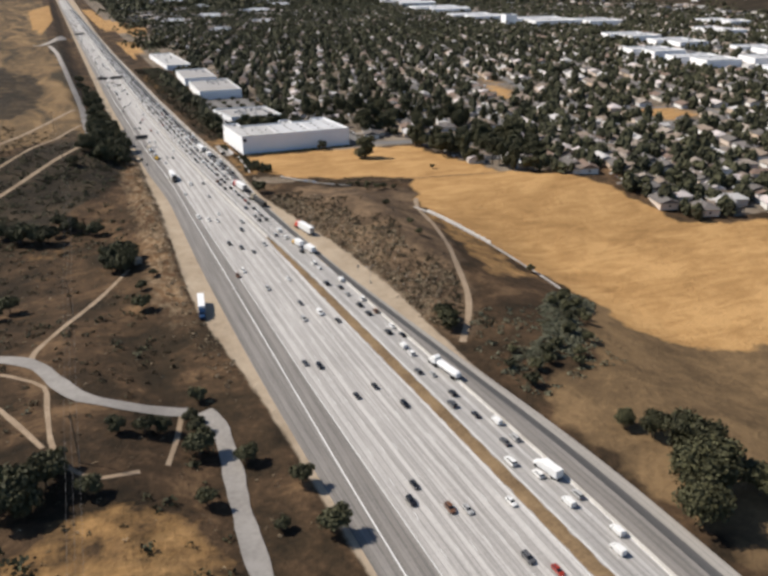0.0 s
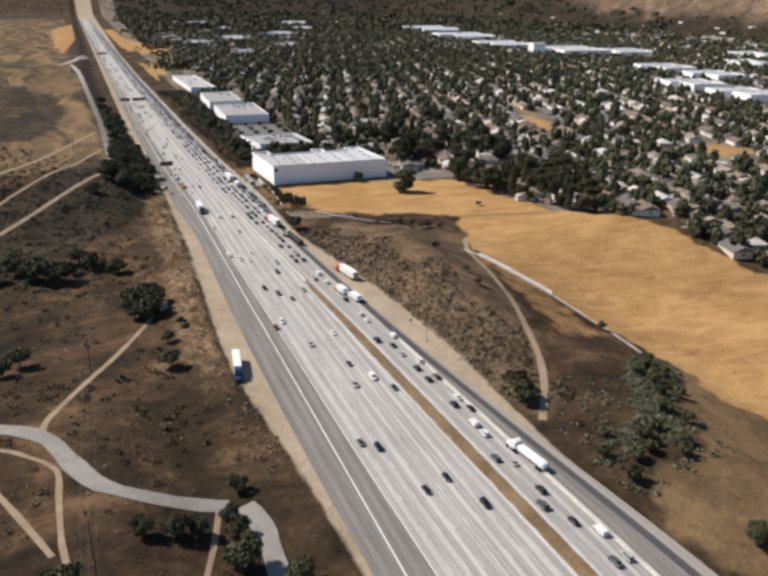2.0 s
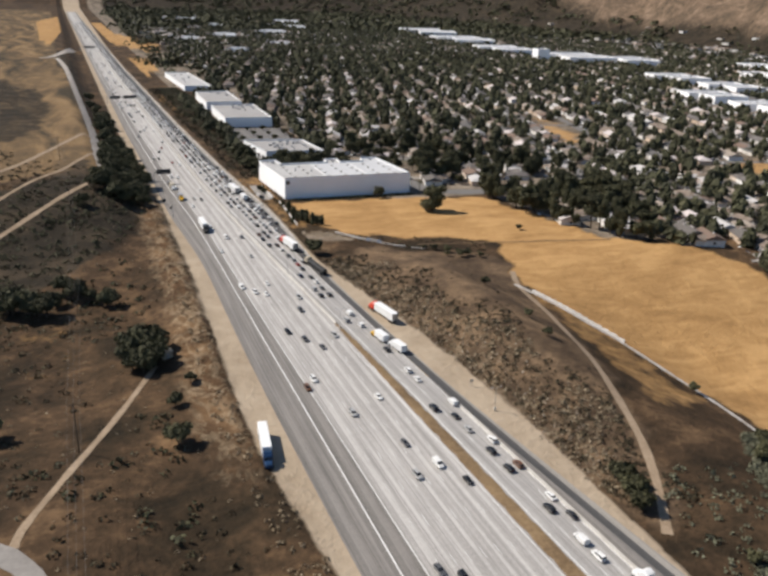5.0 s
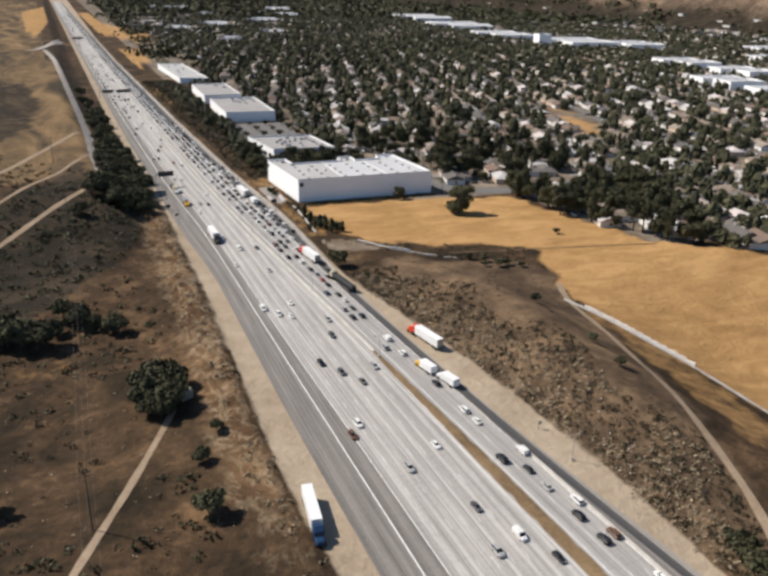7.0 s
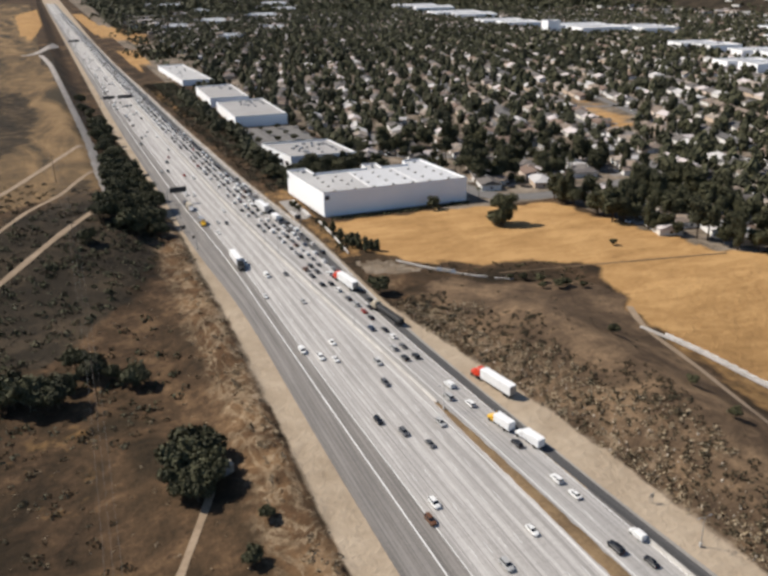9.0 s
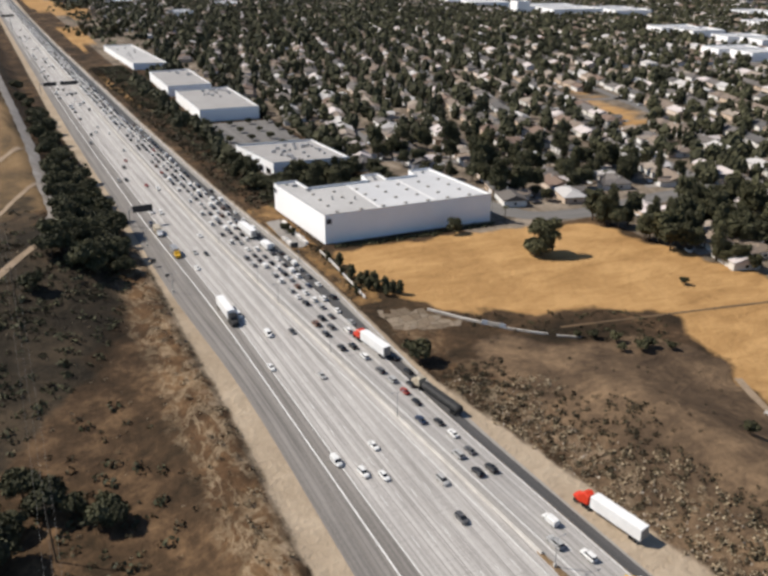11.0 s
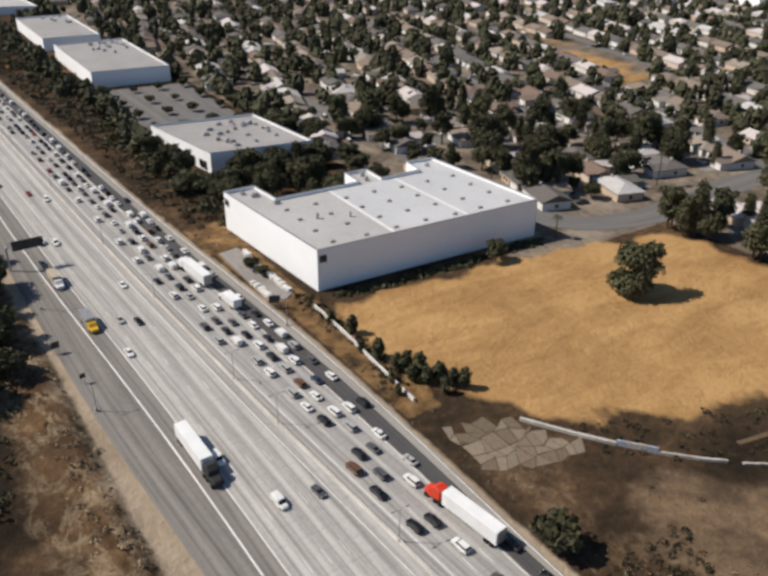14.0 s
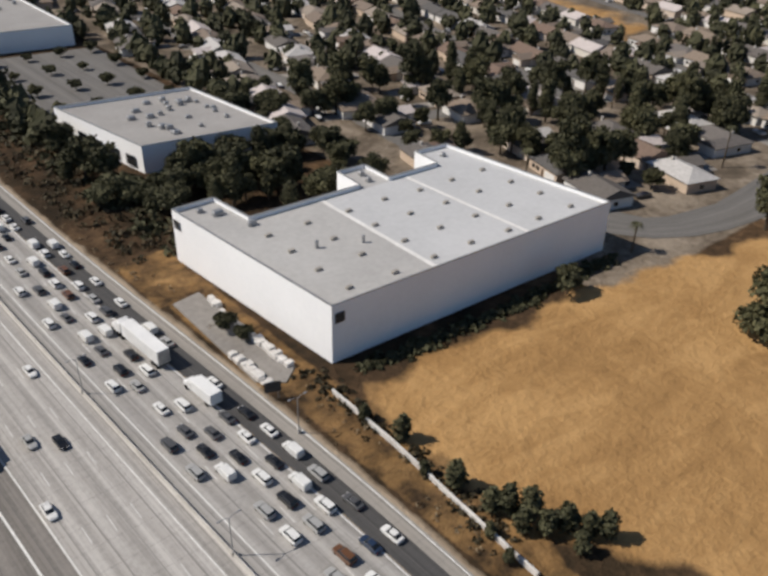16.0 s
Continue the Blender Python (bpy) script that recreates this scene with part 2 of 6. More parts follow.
def lane_material(name, base, worn, streak, period=3.66):
    """Pavement whose wheel paths and stains run along the road; its UV is metres across and along."""
    m, nt, bs = material(name, 0.85, 0, 0.35)
    uv = nt.nodes.new("ShaderNodeUVMap")
    uv.uv_map = "metres"
    sep = nt.nodes.new("ShaderNodeSeparateXYZ")
    nt.links.new(uv.outputs[0], sep.inputs[0])
    mp = nt.nodes.new("ShaderNodeMapping")
    mp.inputs["Scale"].default_value = (1.1, 0.006, 1)
    nt.links.new(uv.outputs[0], mp.inputs[0])
    long_ = noise_tex(nt, mp.outputs[0], 1.0, 6, 0.7)
    mp2 = nt.nodes.new("ShaderNodeMapping")
    mp2.inputs["Scale"].default_value = (0.25, 0.03, 1)
    nt.links.new(uv.outputs[0], mp2.inputs[0])
    patch = noise_tex(nt, mp2.outputs[0], 1.0, 5, 0.65)
    fine = noise_tex(nt, uv.outputs[0], 1.2, 4, 0.7)
    lane = calc(nt, "SINE", calc(nt, "MULTIPLY", sep.outputs[0], 2 * math.pi / period))
    lane = calc(nt, "ADD", calc(nt, "MULTIPLY", lane, 0.5), 0.5)
    f = calc(nt, "ADD", calc(nt, "MULTIPLY", long_, 0.58), calc(nt, "ADD", calc(nt, "MULTIPLY", patch, 0.25), calc(nt, "MULTIPLY", fine, 0.2)))
    c = ramp(nt, f, [(0.43, worn), (0.57, base)])
    c = mix(nt, calc(nt, "MULTIPLY", lane, streak), c, mix(nt, 1.0, c, (0.62, 0.61, 0.60), "MULTIPLY"))
    # sealed seams between the lanes
    seam = calc(nt, "ABSOLUTE", calc(nt, "SUBTRACT", calc(nt, "FRACT", calc(nt, "MULTIPLY", sep.outputs[0], 1 / period)), 0.5))
    seam = calc(nt, "MULTIPLY", calc(nt, "LESS_THAN", seam, 0.03), calc(nt, "MULTIPLY", patch, 0.9))
    c = mix(nt, seam, c, (0.11, 0.105, 0.10))
    # cross joints of the slabs
    j = calc(nt, "FRACT", calc(nt, "MULTIPLY", sep.outputs[1], 1 / 4.6))
    j = calc(nt, "LESS_THAN", j, 0.02)
    c = mix(nt, calc(nt, "MULTIPLY", j, 0.4), c, (0.1, 0.1, 0.1))
    nt.links.new(c, bs.inputs["Base Color"])
    bump(nt, bs, fine, 0.15, 0.05)
    return m


def leaf_material(name, a, b, c):
    m, nt, bs = material(name, 0.75, 0, 0.2)
    g = nt.nodes.new("ShaderNodeNewGeometry")
    o = nt.nodes.new("ShaderNodeObjectInfo")
    f = calc(nt, "ADD", calc(nt, "MULTIPLY", g.outputs["Random Per Island"], 0.6), calc(nt, "MULTIPLY", o.outputs["Random"], 0.4))
    nt.links.new(ramp(nt, f, [(0.1, a), (0.5, b), (0.95, c)]), bs.inputs["Base Color"])
    return m


GROUND = ground_material()
CONCRETE_ROAD = lane_material("worn_concrete_lanes", (0.470, 0.450, 0.424), (0.285, 0.272, 0.255), 0.55)
GREY_CONCRETE = lane_material("greyer_concrete_lanes", (0.395, 0.380, 0.360), (0.255, 0.244, 0.230), 0.5)
ASPHALT_LANE = lane_material("grey_asphalt_lanes", (0.2349, 0.2175, 0.1984), (0.1348, 0.1261, 0.1157), 0.5)
DARK_ASPHALT = lane_material("new_black_asphalt", (0.07395, 0.07221, 0.07134), (0.04785, 0.04698, 0.04698), 0.2)
SHOULDER = lane_material("sun_bleached_shoulder", (0.3132, 0.2915, 0.261), (0.2262, 0.2088, 0.187), 0.15)
STREET = lane_material("street_asphalt", (0.165, 0.157, 0.147), (0.112, 0.107, 0.100), 0.2, 6)
MEDIAN = mottled("dry_dirt_median", (0.1044, 0.06786, 0.03654), (0.2349, 0.161, 0.087), 0.08, 1.0, 1.0, 0.5)
DIRT = mottled("pale_trodden_dirt", (0.2088, 0.1522, 0.1001), (0.3132, 0.2393, 0.1653), 0.15, 1.2, 1.0, 0.4)
PATHWAY = mottled("grey_service_road", (0.1914, 0.1766, 0.161), (0.2697, 0.2523, 0.2306), 0.1, 0.8, 0.95, 0.2)
BURNT_DIRT = mottled("dark_scraped_dirt", (0.075, 0.05, 0.03), (0.15, 0.10, 0.055), 0.2, 1.2, 1.0, 0.4)
PAINT = mottled("road_paint", (0.55, 0.55, 0.53), (0.78, 0.78, 0.75), 0.7, 3, 0.7, 0)
WORN_PAINT = mottled("worn_road_paint", (0.48, 0.475, 0.46), (0.68, 0.67, 0.65), 0.5, 3, 0.7, 0)
BARRIER = mottled("barrier_concrete", (0.36, 0.34, 0.31), (0.52, 0.50, 0.465), 0.2, 2.0, 0.9, 0.2)
WHITE_WALL = mottled("white_tilt_up_wall", (0.83, 0.835, 0.84), (0.89, 0.893, 0.895), 0.06, 1.0, 0.7, 0.05)
ROOF_WHITE = mottled("cool_roof_membrane", (0.345, 0.338, 0.328), (0.43, 0.423, 0.41), 0.05, 0.8, 0.75, 0.1)
ROOF_BRIGHT = mottled("new_roof_membrane", (0.43, 0.435, 0.44), (0.50, 0.505, 0.51), 0.05, 0.8, 0.75, 0.1)
VENT = mottled("weathered_vent_metal", (0.24, 0.22, 0.19), (0.36, 0.335, 0.30), 1.0, 5, 0.7, 0)
PALE_ROAD = mottled("pale_worn_road", (0.24, 0.213, 0.185), (0.40, 0.365, 0.325), 0.12, 1.0, 0.95, 0.3)
WIRE = mottled("weathered_wire", (0.10, 0.095, 0.09), (0.15, 0.145, 0.14), 1.0, 5, 0.6, 0)
ROOF_GREY = mottled("weathered_roof_membrane", (0.2697, 0.2593, 0.2479), (0.3393, 0.3271, 0.3149), 0.06, 0.8, 0.8, 0.1)
SEAM = mottled("bright_roof_seam", (0.6, 0.59, 0.57), (0.74, 0.73, 0.71), 0.3, 2, 0.7, 0)
METAL = mottled("galvanised_metal", (0.30, 0.30, 0.30), (0.42, 0.42, 0.42), 1.0, 6, 0.5, 0, 0.6)
DARK_METAL = mottled("dark_sign_back", (0.03, 0.03, 0.032), (0.06, 0.06, 0.06), 1.0, 5, 0.6, 0)
GLASS_DARK = mottled("dark_window_glass", (0.010, 0.012, 0.015), (0.022, 0.025, 0.03), 0.5, 2, 0.15, 0, 0, 0.5)
RUBBER = mottled("tyre_rubber", (0.012, 0.012, 0.012), (0.02, 0.02, 0.02), 2, 9, 0.9, 0)
LAMP_WHITE = mottled("headlamp_glass", (0.5, 0.5, 0.5), (0.7, 0.7, 0.7), 3, 9, 0.2, 0)
LAMP_RED = mottled("tail_lamp", (0.25, 0.01, 0.01), (0.35, 0.02, 0.02), 3, 9, 0.3, 0)
TRAILER = mottled("white_trailer_skin", (0.66, 0.66, 0.65), (0.78, 0.78, 0.77), 0.3, 3, 0.45, 0)
BLACK = mottled("black_chassis", (0.02, 0.02, 0.02), (0.035, 0.035, 0.035), 1, 5, 0.7, 0)
RED = mottled("red_cab_paint", (0.50, 0.035, 0.015), (0.60, 0.05, 0.02), 0.6, 4, 0.35, 0)
BLUE = mottled("dark_blue_cab_paint", (0.012, 0.03, 0.075), (0.02, 0.05, 0.11), 0.6, 4, 0.3, 0)
YELLOW = mottled("yellow_truck_paint", (0.60, 0.33, 0.02), (0.70, 0.42, 0.04), 0.6, 4, 0.4, 0)
TAN = mottled("tan_truck_paint", (0.35, 0.30, 0.22), (0.45, 0.40, 0.31), 0.6, 4, 0.4, 0)
CABWHITE = mottled("white_cab_paint", (0.62, 0.62, 0.61), (0.74, 0.74, 0.73), 0.6, 4, 0.35, 0)
BARK = mottled("bark", (0.05, 0.038, 0.026), (0.11, 0.085, 0.06), 1.5, 8, 1.0, 0.5)
LEAF = leaf_material("tree_leaves", (0.030, 0.0302, 0.0165), (0.060, 0.0598, 0.031), (0.110, 0.106, 0.056))
LEAF_OAK = leaf_material("oak_leaves", (0.029, 0.0285, 0.0145), (0.057, 0.0555, 0.027), (0.104, 0.099, 0.049))
LEAF_DRY = leaf_material("dry_scrub_leaves", (0.0176, 0.01584, 0.0088), (0.04224, 0.0352, 0.01936), (0.088, 0.06864, 0.03872))
LEAF_PALE = leaf_material("pale_dry_brush", (0.098, 0.072, 0.043), (0.225, 0.173, 0.108), (0.40, 0.33, 0.225))
LEAF_GREY = leaf_material("grey_green_brush", (0.062, 0.063, 0.041), (0.112, 0.113, 0.074), (0.17, 0.168, 0.112))
HOUSE_WALLS = [(0.63, 0.603, 0.549), (0.702, 0.693, 0.666), (0.54, 0.432, 0.333), (0.594, 0.504, 0.423), (0.684, 0.675, 0.648), (0.72, 0.711, 0.693)]
HOUSE_ROOFS = [(0.16, 0.146, 0.137), (0.22, 0.178, 0.145), (0.12, 0.115, 0.112), (0.31, 0.265, 0.222), (0.20, 0.145, 0.115), (0.50, 0.485, 0.47), (0.145, 0.132, 0.122), (0.25, 0.20, 0.158), (0.56, 0.505, 0.485)]
HOUSE_WALL = varied("painted_stucco", HOUSE_WALLS, 0.9, 0.2, 0.15)
HOUSE_ROOF = varied("shingle_roof", HOUSE_ROOFS, 0.95, 0.15, 0.3)
FAR_WALL = varied("painted_stucco_far", HOUSE_WALLS, 0.9, 0.2, 0.15, 0, True)
FAR_ROOF = varied("shingle_roof_far", HOUSE_ROOFS, 0.95, 0.15, 0.3, 0, True)
GARAGE = mottled("white_garage_door", (0.6, 0.59, 0.57), (0.72, 0.71, 0.69), 1, 5, 0.6, 0)
DOOR = mottled("dark_painted_door", (0.06, 0.035, 0.025), (0.10, 0.06, 0.04), 1, 6, 0.6, 0)
STONE = varied("pale_broken_stone", [(0.30, 0.24, 0.17), (0.40, 0.33, 0.25), (0.22, 0.17, 0.12), (0.48, 0.42, 0.34)], 0.95, 0.2, 0.3, 0, True)
SLAB = varied("cracked_slab_concrete", [(0.205, 0.158, 0.11), (0.25, 0.20, 0.145), (0.165, 0.127, 0.088), (0.225, 0.182, 0.135)], 0.95, 0.2, 0.3)


# ---------------------------------------------------------------- mesh helpers
class Builder:
    """Collects vertices and faces of one mesh."""

    def __init__(self):
        self.v, self.f, self.uv = [], [], []

    def add(self, verts, faces):
        k = len(self.v)
        self.v.extend(verts)
        self.f.extend(tuple(i + k for i in f) for f in faces)

    def box(self, x0, y0, z0, x1, y1, z1, c=0.0):
        """A box whose upright and top edges are cut back by c."""
        if c <= 0:
            self.add([(x0, y0, z0), (x1, y0, z0), (x1, y1, z0), (x0, y1, z0), (x0, y0, z1), (x1, y0, z1), (x1, y1, z1), (x0, y1, z1)],
                     [(3, 2, 1, 0), (4, 5, 6, 7), (0, 1, 5, 4), (1, 2, 6, 5), (2, 3, 7, 6), (3, 0, 4, 7)])
            return
        ring = lambda z, k: [(x0 + k, y0 + c, z), (x0 + c, y0 + k, z), (x1 - c, y0 + k, z), (x1 - k, y0 + c, z),
                             (x1 - k, y1 - c, z), (x1 - c, y1 - k, z), (x0 + c, y1 - k, z), (x0 + k, y1 - c, z)]
        self.rings([ring(z0, 0), ring(z1 - c, 0), ring(z1, c * 0.7)])

    def rings(self, rings, caps=True):
        k, n = len(self.v), len(rings[0])
        for r in rings:
            self.v.extend(r)
        for a in range(len(rings) - 1):
            for i in range(n):
                j = (i + 1) % n
                self.f.append((k + a * n + i, k + a * n + j, k + (a + 1) * n + j, k + (a + 1) * n + i))
        if caps:
            self.f.append(tuple(k + i for i in reversed(range(n))))
            self.f.append(tuple(k + (len(rings) - 1) * n + i for i in range(n)))

    def prism(self, poly, z0, z1):
        self.rings([[(x, y, z0) for x, y in poly], [(x, y, z1) for x, y in poly]])

    def tube(self, path, radii, n=8):
        rings = []
        for i, p in enumerate(path):
            p = Vector(p)
            a = Vector(path[max(i - 1, 0)])
            b = Vector(path[min(i + 1, len(path) - 1)])
            d = (b - a).normalized()
            u = d.orthogonal().normalized()
            w = d.cross(u)
            rings.append([tuple(p + radii[i] * (math.cos(q) * u + math.sin(q) * w)) for q in (2 * math.pi * s / n for s in range(n))])
        self.rings(rings)

    def mesh(self, name, mat, smooth=False):
        me = bpy.data.meshes.new(name)
        me.from_pydata(self.v, [], self.f)
        me.materials.append(mat)
        if smooth:
            me.polygons.foreach_set("use_smooth", [True] * len(me.polygons))
        me.update()
        return me


def thing(name, m=None, label="", category="", group="", kind=""):
    e = tagged(new(name), label, category, group, kind)
    if m is not None:
        e.matrix_world = m
    return e


def part(name, b, mat, parent=None, label="", smooth=False):
    ob = new(name, b if isinstance(b, bpy.types.Mesh) else b.mesh(name, mat, smooth))
    if parent is not None:
        ob.parent = parent
    if label:
        ob["label"] = label
    return ob


# ---------------------------------------------------------------- the lie of the land
def curve(*pts):
    ys, xs = [p[0] for p in pts], [p[1] for p in pts]
    t = np.arange(-900, 5200, 10.0)
    v = np.interp(t, ys, xs)
    k = np.hanning(13)
    v = np.convolve(np.pad(v, 6, "edge"), k / k.sum(), "valid")
    return lambda y: np.interp(y, t, v)


# offsets across the freeway, west to east, along its length
EDGE_W = curve((-520, -56), (-400, -60.5), (-330, -63.2), (-240, -64.6), (-175, -64.5), (-111, -63.6), (-75, -64.4), (-49, -67.2), (-11, -68.6), (60, -69), (260, -73), (800, -79), (1400, -86), (2500, -100), (4800, -120))
LINE_W = curve((-520, -52), (-400, -54.8), (-261, -55.6), (-185, -56.4), (-100, -56.9), (-40, -57.6), (24, -60.8), (60, -62.5), (260, -67), (800, -75), (1400, -82), (2500, -96), (4800, -116))
CONC_W = curve((-520, -44), (-400, -48), (-330, -50), (-226, -51.5), (-165, -53), (-100, -53.3), (-40, -54), (60, -58), (260, -63), (800, -72), (1400, -80), (2500, -94), (4800, -114))
MID = curve((-520, -11), (-400, -16.7), (-240, -24.5), (-180, -28), (-40, -37), (60, -41), (260, -46), (800, -56), (1400, -64), (2500, -78), (4800, -98))
CONC_E = curve((-520, 1), (-400, -3), (-240, -12.5), (-120, -20), (-40, -20.5), (0, -22.5), (70, -27), (260, -33), (800, -43), (1400, -50), (2500, -64), (4800, -84))
DARK_W = curve((-520, 8), (-400, 4.5), (-330, -3), (-240, -12.4), (-120, -19.9), (-40, -20.4), (0, -22.4), (70, -26.9), (260, -32.9), (800, -42.9), (1400, -49.9), (2500, -63.9), (4800, -83.9))
DARK_E = curve((-520, 10.5), (-400, 7), (-330, -0.8), (-240, -9.6), (-120, -17), (-40, -16.2), (0, -18.2), (70, -22.5), (260, -28.5), (800, -39), (1400, -46), (2500, -60), (4800, -80))
EDGE_E = curve((-520, 14), (-400, 10.5), (-330, 1.2), (-240, -9), (-150, -14.5), (-110, -15.5), (-50, -13.5), (0, -15), (70, -19.5), (260, -25.5), (800, -37), (1400, -44), (2500, -58), (4800, -78))
SAND_E = curve((-600, 16), (-340, 2.4), (-300, 3.4), (-270, 3.8), (-218, 0.6), (-160, -6), (-126, -13.8), (-100, -14.8), (-50, -12.9), (0, -14.4), (70, -18.9), (260, -24.9), (800, -36), (4800, -77))
SAND_W = curve((-520, -57), (-400, -62), (-330, -65.5), (-300, -69), (-268, -73.5), (-237, -73.5), (-178, -71.5), (-126, -70), (-60, -70.5), (0, -70), (79, -71.5), (260, -79), (320, -79), (800, -84), (1400, -90), (4800, -126))


def smooth(a, b, x):
    t = np.clip((x - a) / (b - a), 0, 1)
    return t * t * (3 - 2 * t)


WAVES = [(RNG.uniform(0.012, 0.05), RNG.uniform(0, 6.28), RNG.uniform(0, 6.28)) for _ in range(14)]


def rolling(x, y):
    s = 0 * x
    for k, a, p in WAVES:
        s = s + np.sin(k * (x * np.cos(a) + y * np.sin(a)) + p) * 0.02 / (k + 0.01)
    return s


def ground_z(x, y):
    """Height of the land."""
    x, y = np.asarray(x, float), np.asarray(y, float)
    west, east = SAND_W(y) - x, x - SAND_E(y)
    r = rolling(x, y)
    z = 0 * x - 0.15
    # west side: a bank down to the scrub, a rise by the service road and a long hill beyond
    w = 13 * smooth(-90, 30, y) * smooth(8, 34, west) + 8 * smooth(40, 200, west) * smooth(-60, 200, y)
    w = w + 6 * smooth(-200, -290, y) * smooth(18, 50, west) - 4 * np.exp(-((y + 150) / 55.0) ** 2) * smooth(6, 26, west)
    cut = smooth(1.0, 4.0, west) * smooth(17, 8, west) * smooth(-290, -200, y) * smooth(110, 50, y)
    w = w + cut * (1.5 * np.abs(np.sin(0.23 * y + 1.4 * np.sin(0.09 * y) + 0.2 * x)) + 0.8 * np.abs(np.sin(0.51 * y - 0.34 * x + np.sin(0.17 * x))) - 0.9)
    w = w + r * 0.55 * smooth(4, 60, west) + 1.3 * smooth(0.3, 3, west) * np.exp(-west.clip(0) / 9)
    z = z + np.where(west > 0, w, 0)
    # east side: the burnt mound beside the road, and the field falling away to the south
    e = 10 * np.exp(-((x - 25) / 19.0) ** 2) * np.exp(-((y + 205) / 68.0) ** 4) * smooth(0.5, 12, east)
    e = e - 15 * smooth(-130, -255, y) * smooth(38, 105, x)
    e = e - 1.2 * smooth(0.4, 5, east) * smooth(-330, -360, y) + 0.12 * r * smooth(20, 120, east) * smooth(90, 20, y)
    z = z + np.where(east > 0, e, 0)
    # far ranges
    d = np.hypot(x + 100, y + 500)
    bearing = np.degrees(np.arctan2(x + 100, y + 500))
    base = np.interp(bearing, [-60, -25, -5, 20, 30, 40, 48, 70], [3900, 4200, 4500, 4400, 3300, 2450, 1950, 1800])
    rise = (d - base).clip(0)
    fold = smooth(22, 34, bearing)
    z = z + rise * (0.2 + 0.18 * fold) * (1 + fold * (0.35 * np.sin(bearing * 1.3 + 0.002 * d) + 0.22 * np.sin(bearing * 3.7 + 1 - 0.003 * d) + 0.12 * np.sin(bearing * 9 + d * 0.006)))
    return z


def zat(x, y):
    return float(ground_z(np.array([x]), np.array([y]))[0])


def inside(poly, x, y):
    c = np.zeros(x.shape, bool)
    n = len(poly)
    for i in range(n):
        (x0, y0), (x1, y1) = poly[i], poly[(i + 1) % n]
        if y0 == y1:
            continue
        c ^= ((y0 > y) != (y1 > y)) & (x < (x1 - x0) * (y - y0) / (y1 - y0) + x0)
    return c


FIELD = [(-2, -8.5), (18, -10.5), (44, -13), (70, -13.5), (86, -19), (116, -25), (139, -122), (181, -150), (195, -221), (241, -233), (420, -262), (420, -410), (170, -362), (118, -346), (96, -338),
         (84, -322), (88, -298), (82, -258), (72, -206), (62, -173), (67, -150), (77, -122), (79, -107), (64, -99.5), (51, -94), (38, -89), (25, -84), (15, -77), (8, -69.5), (3, -60), (-4, -36)]
BURNT = [(0, -128), (9, -98), (22, -104), (40, -118), (66, -120), (70, -138), (60, -173), (50, -230), (30, -290), (12, -330), (2, -310), (2, -230), (-4, -170)]
LOTS = [[(332, 270), (300, 215), (276, 150), (256, 112), (300, 128), (322, 200)], [(420, -80), (520, -60), (540, -130), (450, -150)], [(330, 20), (380, 30), (385, -30), (340, -40)],
        [(-28, 1361), (42, 1060), (67, 1344), (0, 1777), (-8, 2400), (-40, 2400)], [(-190, 2060), (-135, 2500), (-122, 1574), (-140, 1100), (-160, 1200)],
        [(-15, 700), (10, 760), (15, 980), (-20, 980)], [(-20, 330), (-12, 330), (-18, 520), (-25, 520)]]
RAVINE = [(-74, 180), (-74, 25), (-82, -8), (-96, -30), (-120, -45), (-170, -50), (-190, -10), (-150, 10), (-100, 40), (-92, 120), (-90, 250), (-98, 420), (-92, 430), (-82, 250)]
GOLD_W = [(-100, 60), (-160, 20), (-320, 80), (-420, 500), (-900, 2900), (-160, 2900), (-130, 900), (-110, 450), (-100, 200)]
BANK = [(-140, -392), (-120, -381), (-104, -379), (-90, -386), (-87, -425), (-115, -440), (-150, -420)]
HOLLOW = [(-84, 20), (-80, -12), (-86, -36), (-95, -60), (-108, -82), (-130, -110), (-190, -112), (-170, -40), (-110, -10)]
GOLD_E = [(62, -158), (68, -180), (73, -206), (77, -240), (74, -268), (60, -276), (46, -276), (50, -245), (56, -210), (58, -180)]
SOUTH = [(64, -298), (90, -292), (104, -336), (180, -356), (430, -400), (430, -560), (40, -560), (16, -430), (12, -372), (22, -360), (42, -352), (62, -322)]
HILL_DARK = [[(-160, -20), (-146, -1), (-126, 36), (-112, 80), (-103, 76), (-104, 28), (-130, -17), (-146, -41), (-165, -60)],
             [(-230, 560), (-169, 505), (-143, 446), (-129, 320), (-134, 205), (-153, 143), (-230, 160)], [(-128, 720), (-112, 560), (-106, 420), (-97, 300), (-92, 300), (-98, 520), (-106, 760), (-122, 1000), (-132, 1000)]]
BARE_W = [(-144, -147), (-131, -140), (-118, -150), (-113, -178), (-123, -197), (-142, -191), (-160, -170)]
CANOPY = [(-82, 282), (-85, 135), (-79, 85), (-75, 36), (-77, 12), (-86, 2), (-97, -14), (-103, -8), (-106, 2), (-97, 30), (-94, 148), (-93, 380)]
DARK_W2 = [(-110, 60), (-150, 0), (-260, 60), (-250, 190), (-160, 120)]


